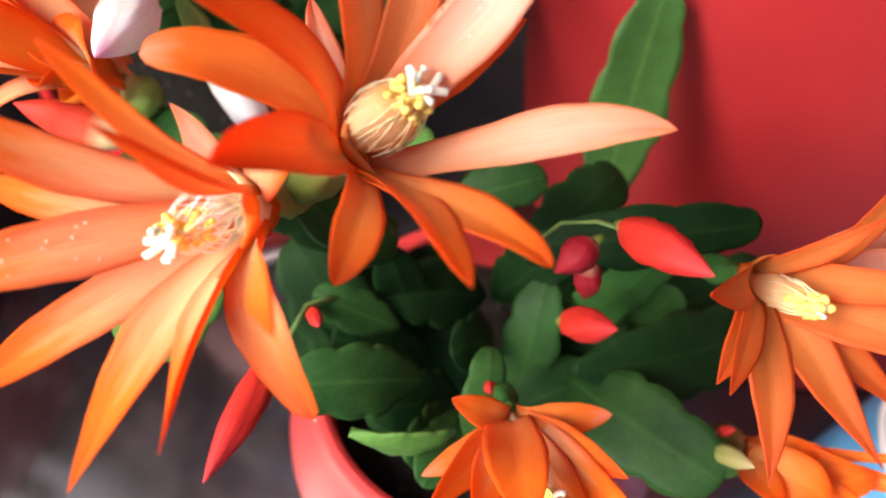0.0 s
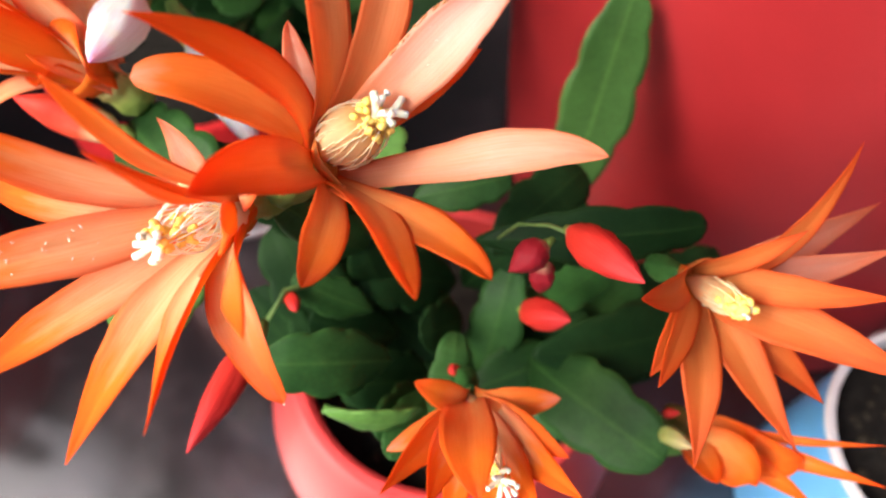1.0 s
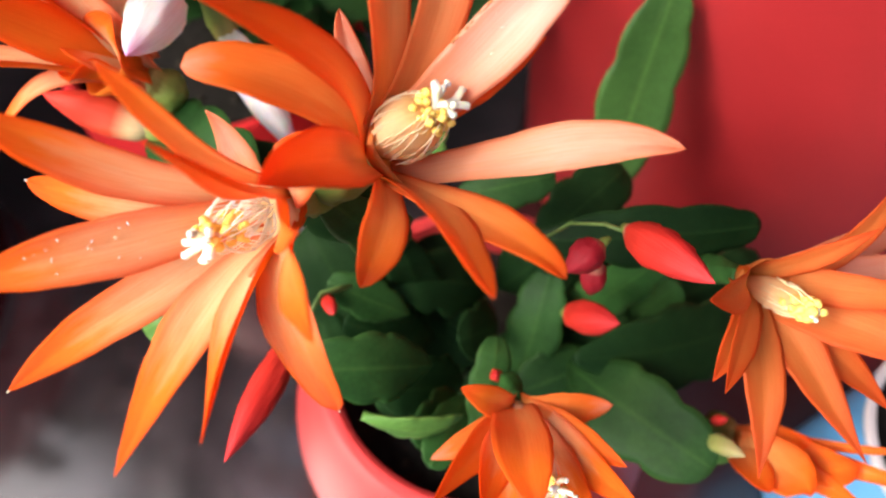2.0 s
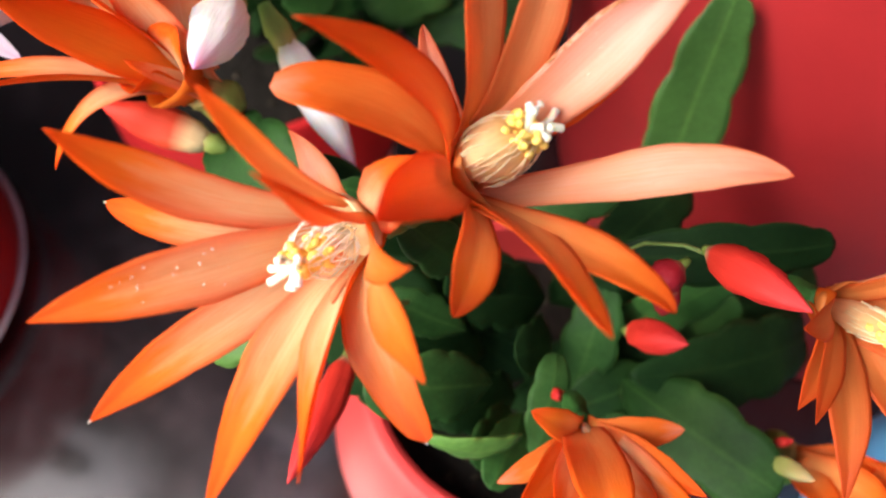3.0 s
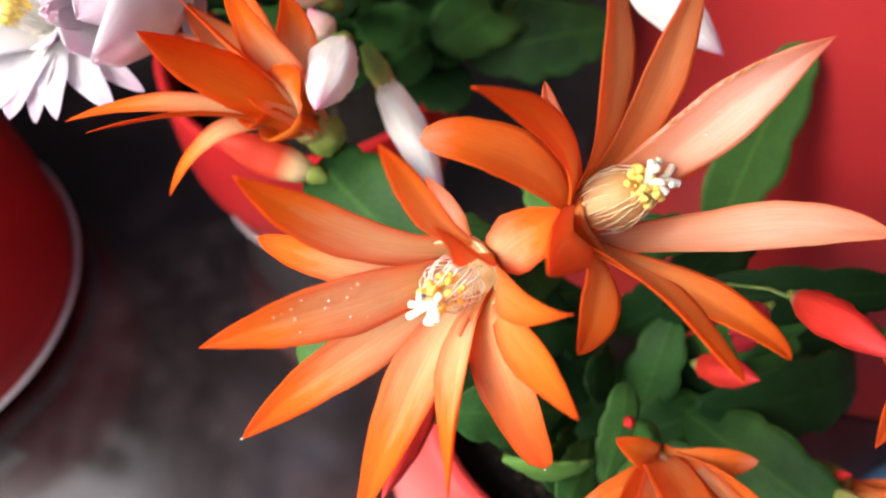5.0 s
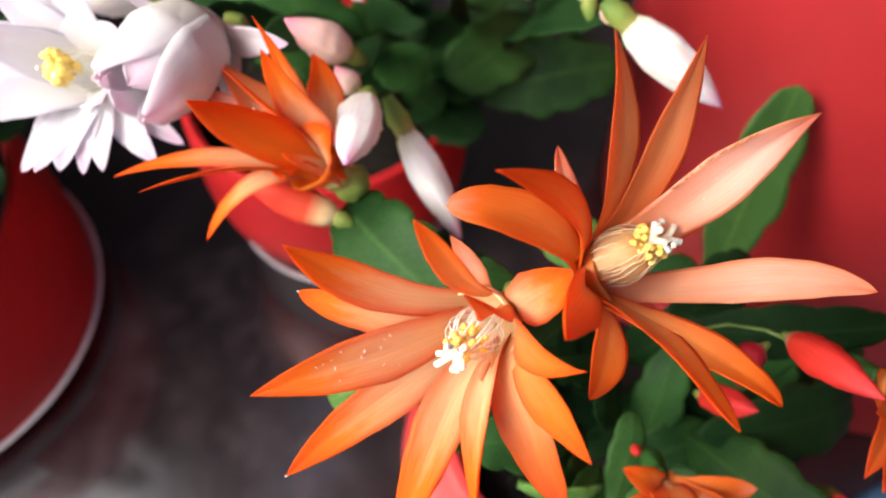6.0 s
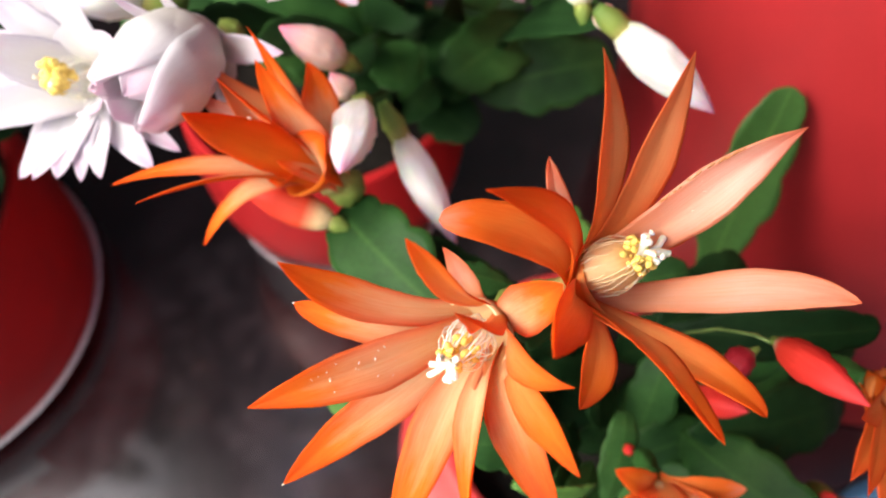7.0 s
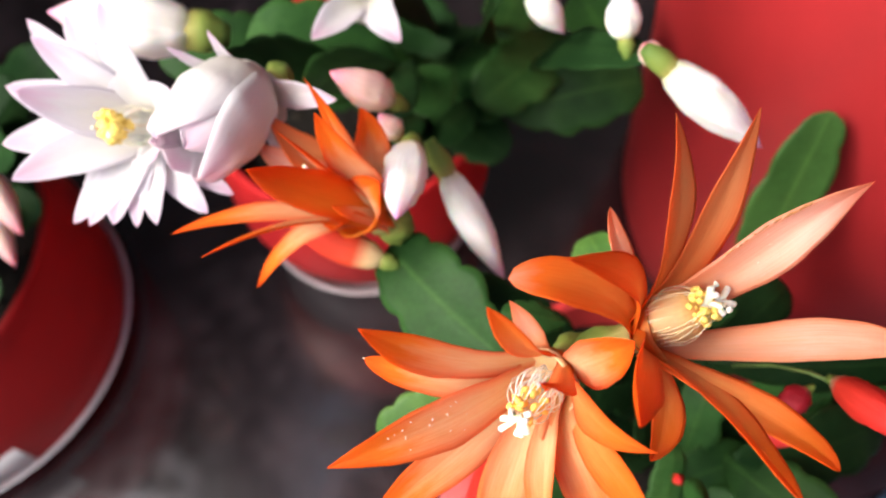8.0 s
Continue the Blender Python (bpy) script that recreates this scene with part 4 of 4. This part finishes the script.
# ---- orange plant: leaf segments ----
# the darkest of these greens carries the shade of inner and lower segments
GREEN, LIGHT, SHADED, LEAF_R = [LEAF], [LEAF_LIGHT], [LEAF_SHADED], [LEAF_FRESH]
for k, (f, t, w, m, bend, turn) in enumerate([
    ((3.7, 8.1, 18.4), (7.0, 4.6, 20.3), 2.5, GREEN, 0.10, 0),
    ((1.8, 7.3, 17.8), (4.5, 8.3, 18.3), 1.9, GREEN, 0.08, 0),
    ((2.2, 7.8, 17.6), (3.0, 10.4, 20.2), 1.7, GREEN, 0.06, -15),
    ((4.4, 8.6, 16.6), (7.7, 11.0, 17.6), 1.9, SHADED, 0.08, 0),
    ((6.0, 9.0, 14.6), (10.5, 10.4, 16.2), 2.2, SHADED, 0.06, 0),
    ((1.8, 9.6, 23.6), (7.5, 9.6, 24.6), 1.5, SHADED, 0.08, 10),
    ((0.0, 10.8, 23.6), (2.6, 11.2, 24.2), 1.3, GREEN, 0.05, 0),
    ((2.2, 10.2, 21.6), (5.0, 12.8, 22.2), 1.9, SHADED, 0.06, 0),
    ((-0.6, 6.9, 21.6), (-3.6, 6.1, 23.4), 1.8, GREEN, 0.10, 0),
    ((-2.2, 5.4, 22.0), (0.3, 5.7, 21.0), 0.9, LIGHT, 0.12, 40),
    ((0.4, 6.6, 19.8), (-0.5, 4.4, 20.8), 1.2, GREEN, 0.05, 0),
    ((0.7, 5.3, 20.0), (1.25, 7.9, 21.2), 1.15, GREEN, 0.06, 10),
    ((1.0, 8.8, 16.6), (-2.3, 10.8, 18.0), 2.4, SHADED, 0.08, 0),
    ((0.8, 9.6, 17.6), (-0.9, 12.0, 19.2), 2.2, SHADED, 0.08, 0),
    ((-1.2, 8.6, 21.0), (-3.3, 8.9, 22.4), 1.2, GREEN, 0.05, 0),
    ((-5.0, 8.0, 24.2), (-7.4, 6.9, 23.6), 1.8, LIGHT, 0.08, 0),
    ((-4.1, 8.7, 25.4), (-7.5, 12.2, 24.9), 2.6, GREEN, 0.06, 0),
    ((-2.6, 9.7, 25.6), (-4.3, 9.7, 26.2), 0.9, GREEN, 0.05, 30),
    ((-0.6, 10.9, 24.0), (-1.6, 13.2, 24.2), 1.8, LIGHT, 0.06, 0),
    ((5.2, 14.0, 17.6), (6.7, 18.4, 24.0), 2.5, LEAF_R, -0.04, 0),
    ((4.0, 11.4, 16.4), (5.4, 14.6, 18.4), 2.0, SHADED, 0.06, 0),
    ((1.6, 7.2, 16.0), (4.6, 6.2, 18.2), 2.2, GREEN, 0.08, 0),
    ((-0.2, 7.0, 16.8), (-2.6, 8.0, 19.4), 1.9, SHADED, 0.06, 0),
    ((5.6, 6.8, 17.4), (8.2, 5.4, 19.0), 1.3, LIGHT, 0.06, 20),
    ((3.4, 9.0, 14.6), (6.0, 7.6, 16.6), 2.2, SHADED, 0.06, 0),
    ((3.6, 7.84, 19.6), (9.9, 10.19, 17.4), 2.5, SHADED, 0.10, 0),
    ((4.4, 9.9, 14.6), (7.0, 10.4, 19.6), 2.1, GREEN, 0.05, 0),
    ((0.9, 9.3, 10.4), (1.6, 8.6, 17.0), 1.6, SHADED, 0.03, 0),
    ((0.6, 9.6, 10.4), (4.2, 11.0, 16.6), 1.7, SHADED, 0.05, 0),
    ((0.4, 9.6, 10.4), (-0.6, 10.8, 17.6), 1.6, SHADED, 0.05, 0),
    ((-0.6, 10.6, 17.4), (-1.4, 9.6, 23.4), 1.6, SHADED, 0.08, 0),
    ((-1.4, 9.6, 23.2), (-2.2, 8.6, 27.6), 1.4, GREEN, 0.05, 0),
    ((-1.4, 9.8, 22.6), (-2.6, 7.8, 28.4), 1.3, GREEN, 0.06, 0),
    ((-2.0, 10.2, 22.0), (-5.6, 11.2, 25.2), 1.6, SHADED, 0.06, 0),
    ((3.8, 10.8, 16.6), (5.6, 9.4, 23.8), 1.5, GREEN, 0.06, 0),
    ((1.2, 10.4, 19.2), (-1.6, 9.4, 21.6), 2.0, SHADED, 0.08, 0),
    ((1.4, 9.4, 18.6), (0.2, 8.0, 20.6), 1.8, SHADED, 0.08, 0),
    ((1.6, 10.6, 18.6), (3.6, 11.2, 21.4), 1.9, SHADED, 0.08, 0),
    ((0.4, 7.8, 17.6), (-1.9, 6.6, 20.2), 1.9, SHADED, 0.08, 0),
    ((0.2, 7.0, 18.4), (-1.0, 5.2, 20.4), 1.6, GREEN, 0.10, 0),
    ((3.0, 8.8, 16.8), (5.6, 9.6, 18.6), 1.8, SHADED, 0.08, 0),
    ((-0.6, 9.0, 18.0), (-3.0, 8.4, 20.8), 1.7, SHADED, 0.08, 0),
    ((5.74, 10.34, 17.5), (10.9, 12.52, 17.0), 2.1, SHADED, 0.08, 0),
    ((-1.62, 7.7, 18.5), (-4.18, 11.05, 21.5), 2.4, SHADED, 0.06, 0),
    ((-2.65, 7.13, 18.0), (-4.89, 9.34, 20.5), 2.2, SHADED, 0.06, 0),
    ((-0.64, 9.57, 18.5), (-3.34, 12.65, 20.5), 2.2, SHADED, 0.08, 0),
]):
    leaf(orange_plant, f, t, w, m, bend=bend, turn=turn, seed=k)


def stalk(plant, pts, r):
    v, f = [], []
    tube(v, f, [V(*p) for p in pts], r * CM, r * CM * 0.8, 8)
    return part("stalk", mesh_of("stalk", v, f, [STEM]), plant)


stalk(orange_plant, [(3.5, 7.9, 27.1), (3.1, 8.2, 26.9), (2.5, 8.6, 26.2), (2.2, 9.2, 24.4)], 0.055)
stalk(orange_plant, [(-4.0, 7.6, 22.1), (-3.4, 8.4, 22.6), (-2.6, 8.9, 22.2)], 0.1)

# ---- white plant ----
def cup_petal(parent, foot, tip, radius, angle, spread, seed=0):
    """A broad petal wrapped round a cupped flower's axis, from its foot to its lip."""
    rnd = random.Random(seed)
    a, b = V(*foot), V(*tip)
    d = b - a
    x = Vector((0, 0, 1)) - d * (d.z / d.length_squared)
    x.normalize()
    y = d.normalized().cross(x)
    verts, uvs, faces = [], [], []
    n, w = 16, 12
    long = rnd.uniform(0.94, 1.06)
    for face in (0.0, 0.05):
        for i in range(n + 1):
            q = i / n
            r = float(np.interp(q, [0, 0.2, 0.5, 0.8, 1], [0.30, 0.80, 1.0, 0.86, 0.60])) * radius - face
            wide = spread * max(0.02, 1 - max(0.0, (q - 0.45) / 0.55) ** 2.4) ** 0.6
            for j in range(w + 1):
                u = 2 * j / w - 1
                t = radians(angle + u * wide)
                rr = (r + 0.05 * math.sin(5 * q + 3 * u + seed)) * CM
                verts.append(a + d * (q * long) + x * (rr * math.cos(t)) + y * (rr * math.sin(t)))
                uvs.append((j / w, q))
    k, row = (n + 1) * (w + 1), w + 1
    for i in range(n):
        for j in range(w):
            c = i * row + j
            faces.append((c, c + 1, c + row + 1, c + row))
            faces.append((k + c, k + c + row, k + c + row + 1, k + c + 1))
        for j in (0, w):
            c = i * row + j
            faces.append((c, c + row, k + c + row, k + c) if j == 0 else (k + c, k + c + row, c + row, c))
    part("petal", mesh_of("petal", verts, faces, [WHITE_OUT], uvs), parent)


WH = [WHITE_IN, WHITE_OUT]
flower(white_plant, (-13.9, 14.4, 27.4), (-0.25, -0.6, 0.72), [
    (-17.7, 13.2, 28.0, 1.34, {}), (-17.1, 12.1, 28.0, 1.34, {}), (-17.6, 16.7, 29.0, 1.12, {}), (-16.2, 16.4, 29.6, 1.12, {}),
    (-12.4, 13.3, 30.2, 1.34, {}), (-16.3, 12.0, 26.0, 1.12, {}), (-15.4, 11.5, 26.8, 1.12, {}), (-14.7, 11.5, 26.9, 1.12, {}),
    (-13.5, 11.5, 27.0, 1.01, {}), (-12.2, 11.9, 27.0, 1.01, {}), (-11.6, 12.5, 27.0, 0.78, {}), (-14.1, 11.5, 26.8, 0.78, {}),
    (-16.6, 13.6, 29.8, 1.34, {}), (-13.2, 12.5, 28.6, 1.68, {}), (-14.6, 15.7, 30.8, 1.23, {}), (-17.6, 14.5, 28.8, 1.34, {}), (-16.4, 15.0, 30.2, 1.23, {}),
], WH, (-14.4, 13.2, 29.0), 0.5, 44, seed=11, rise=0.9, flare=0.45, funnel=0.6, shape=dict(point=0.72, base=0.7, fold=0.22), inside=dict(reach=(0.80, 1.10), anther=0.0015, lobes=3, thread=FILAMENT_PALE), face=(-0.2, -0.5, 0.8), label="white flower flushed with pink, yellow stamens", tube_len=1.8)
cupped = flower(white_plant, (-11.0, 15.4, 28.0), (-0.42, -0.85, 0.24), [
    (-8.6, 13.8, 29.6, 0.9, dict(arch=(0.1, 0.15, 0.1))), (-11.9, 15.2, 30.4, 0.7, {}), (-10.2, 13.6, 27.0, 0.8, {}), (-12.9, 14.8, 30.2, 0.9, {}),
], WH, None, seed=12, rise=0.5, shape=dict(point=0.8), label="white flower still cupped, pink at its lip", tube_len=1.0)
for k, (turned, wide, r) in enumerate([(0, 66, 1.25), (120, 66, 1.23), (240, 66, 1.24), (60, 58, 1.19), (180, 58, 1.18), (300, 58, 1.20), (30, 50, 1.08), (210, 50, 1.06)]):
    cup_petal(cupped, (-11.0, 15.2, 28.7), (-12.3, 12.0, 29.4), r * 1.08, turned + 25, wide, seed=k)
flower(white_plant, (-8.8, 20.6, 26.4), (-0.1, -0.5, 0.85), [
    (-10.2, 18.1, 27.0, 1.1, {}), (-7.5, 18.1, 27.0, 1.1, {}), (-9.8, 19.6, 30.0, 1.1, {}), (-7.4, 20.2, 30.0, 1.1, {}), (-8.9, 18.6, 29.6, 1.0, {}), (-11.2, 20.2, 28.6, 1.0, {}),
], WH, None, seed=13, rise=0.8, shape=dict(point=0.7, base=0.7), label="open white flower among the leaves", tube_len=1.4)
bud(white_plant, (-14.2, 19.2, 26.0), (-18.6, 18.9, 27.0), 1.05, WHITE_BUD, "large cream-white bud about to open", 1.8, seed=11, ribs=5)
bud(white_plant, (-6.0, 14.2, 26.1), (-4.1, 11.6, 24.2), 0.52, WHITE_BUD, "long white bud hanging down, pink tip", 1.7, seed=12)
bud(white_plant, (-6.9, 14.0, 27.4), (-7.0, 11.1, 28.5), 0.62, WHITE_BUD, "plump white bud with a pink tip", seed=13)
bud(white_plant, (-7.5, 15.4, 27.6), (-9.0, 15.1, 29.1), 0.55, PINK_BUD, "small pink bud", seed=14)
bud(white_plant, (-7.3, 14.6, 27.0), (-7.8, 14.8, 27.8), 0.36, PINK_BUD, "small round pink bud", seed=15)
bud(white_plant, (-0.3, 15.6, 29.2), (2.6, 14.3, 27.5), 0.62, WHITE_BUD, "long white bud hanging down, pink tip", 1.3, seed=16)
bud(white_plant, (-0.2, 16.6, 28.2), (-0.7, 16.6, 28.9), 0.36, PINK_BUD, "small round pink bud", seed=17)
bud(white_plant, (-0.9, 17.7, 27.8), (-1.2, 18.8, 28.8), 0.5, WHITE_BUD, "plump white bud with a pink tip", seed=18)
bud(white_plant, (-3.6, 20.2, 27.2), (-2.4, 19.6, 26.0), 0.5, WHITE_BUD, "long white bud hanging down, pink tip", seed=19)
# deep segments take the darkened green, with their shade in the colour
for k, (f, t, w, m, bend, turn) in enumerate([
    ((-8.4, 23.4, 19.6), (-14.2, 23.0, 21.8), 4.0, GREEN, 0.06, 0),
    ((-4.9, 28.0, 17.0), (-4.6, 22.4, 17.4), 3.0, GREEN, 0.06, 0),
    ((-1.3, 27.0, 18.0), (-5.0, 22.6, 18.4), 3.2, GREEN, 0.06, 0),
    ((-3.8, 23.6, 16.6), (2.2, 24.6, 18.0), 3.4, GREEN, 0.06, 0),
    ((-6.4, 24.2, 15.6), (-3.6, 21.6, 16.2), 2.6, SHADED, 0.06, 0),
    ((-7.6, 24.4, 18.6), (-6.6, 20.6, 20.2), 2.4, GREEN, 0.06, 0),
    ((-3.2, 28.4, 19.6), (-4.2, 24.6, 20.6), 2.6, GREEN, 0.06, 0),
    ((-0.6, 29.0, 18.6), (0.6, 25.0, 19.4), 2.8, GREEN, 0.06, 0),
    ((-9.0, 28.0, 18.0), (-6.2, 25.0, 19.4), 2.8, SHADED, 0.06, 0),
    ((-11.9, 28.6, 11.4), (-8.6, 25.2, 17.6), 2.6, SHADED, 0.05, 0),
    ((-11.0, 28.2, 11.4), (-5.0, 28.0, 16.8), 2.6, SHADED, 0.05, 0),
    ((-10.0, 27.8, 11.4), (-1.4, 29.0, 17.6), 2.6, SHADED, 0.05, 0),
    ((-8.6, 24.0, 18.4), (-7.2, 15.6, 26.6), 2.0, SHADED, 0.06, 0),
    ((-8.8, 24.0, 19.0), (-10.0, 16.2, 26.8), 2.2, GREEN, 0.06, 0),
    ((-11.0, 23.0, 20.6), (-13.4, 17.4, 25.4), 2.6, SHADED, 0.06, 0),
    ((-2.6, 24.6, 18.6), (-0.4, 16.8, 28.0), 1.9, SHADED, 0.06, 0),
    ((-4.4, 25.0, 19.6), (-4.2, 20.6, 27.0), 2.0, SHADED, 0.06, 0),
    ((-7.0, 26.0, 19.0), (-8.6, 21.4, 25.4), 2.0, SHADED, 0.06, 0),
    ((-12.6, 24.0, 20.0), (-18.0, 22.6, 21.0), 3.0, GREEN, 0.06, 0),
    ((2.0, 27.0, 16.0), (-2.2, 24.6, 15.2), 2.6, SHADED, 0.06, 0),
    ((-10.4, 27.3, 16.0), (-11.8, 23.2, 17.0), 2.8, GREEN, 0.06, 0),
    ((-8.2, 27.0, 16.5), (-8.7, 22.4, 17.5), 2.8, SHADED, 0.06, 0),
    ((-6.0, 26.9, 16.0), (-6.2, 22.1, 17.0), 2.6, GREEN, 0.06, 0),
    ((-11.5, 27.5, 16.5), (-13.9, 23.9, 17.5), 2.8, SHADED, 0.06, 0),
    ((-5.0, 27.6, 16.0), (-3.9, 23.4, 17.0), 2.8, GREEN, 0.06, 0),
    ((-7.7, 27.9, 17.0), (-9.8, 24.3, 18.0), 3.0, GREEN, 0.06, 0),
    ((-7.4, 26.4, 13.0), (-5.4, 20.4, 19.0), 3.0, SHADED, 0.06, 0),
    ((-9.0, 26.0, 13.0), (-8.0, 20.0, 18.6), 2.8, SHADED, 0.06, 0),
]):
    leaf(white_plant, f, t, w, m, bend=bend, turn=turn, seed=100 + k)

# ---- labelled pot: plant and label ----
# nearly all in the darkened green, so the pot's mouth looks shaded
for k, (f, t, w, m) in enumerate([
    ((-33.5, 17.6, 10.8), (-25.2, 17.4, 17.2), 2.2, SHADED), ((-33.0, 19.6, 10.8), (-25.8, 23.6, 18.0), 2.4, SHADED),
    ((-32.0, 16.6, 12.0), (-28.6, 15.0, 15.6), 1.8, SHADED), ((-31.0, 21.0, 12.0), (-25.0, 20.4, 18.6), 3.0, SHADED), ((-30.0, 24.0, 12.0), (-24.6, 25.6, 17.6), 3.0, SHADED), ((-26.6, 20.6, 16.4), (-23.4, 18.6, 19.4), 2.0, SHADED),
    ((-29.0, 19.0, 14.0), (-24.4, 18.6, 15.0), 2.6, SHADED), ((-29.0, 16.0, 14.0), (-24.8, 14.4, 15.2), 2.4, GREEN), ((-28.5, 22.0, 14.0), (-24.4, 22.0, 15.4), 2.6, SHADED), ((-30.0, 13.0, 13.8), (-26.4, 11.6, 15.0), 2.4, SHADED),
]):
    leaf(label_plant, f, t, w, m, seed=200 + k)
bud(label_plant, (-25.4, 18.6, 18.6), (-23.6, 16.2, 17.0), 0.6, PINK_BUD, "pale drooping bud", seed=30)
bud(label_plant, (-25.8, 17.6, 16.6), (-24.6, 15.6, 15.2), 0.5, PINK_BUD, "pale drooping bud", seed=31)
bud(label_plant, (-26.4, 23.0, 20.0), (-25.4, 21.2, 21.4), 0.5, PINK_BUD, "pale bud", seed=32)


def sticker(parent, centre, r, a0, a1, z0, z1, flare=0.17):
    verts, faces = [], []
    for i in range(9):
        a = radians(a0 + (a1 - a0) * i / 8)
        for z in (z0, z1):
            for q in (r, r + 0.04):
                q += flare * (z - z0)
                verts.append(V(centre[0] + q * math.cos(a), centre[1] + q * math.sin(a), z))
    for i in range(8):
        b = i * 4
        faces += [(b + 1, b + 5, b + 7, b + 3), (b, b + 2, b + 6, b + 4), (b + 2, b + 3, b + 7, b + 6), (b, b + 4, b + 5, b + 1)]
    part("label", mesh_of("label", verts, faces, [PAPER]), parent, "small white paper label")


sticker(label_plant, (-36.7, 17.6), 11.08, -62, -42, 1.9, 4.6, flare=0.03)
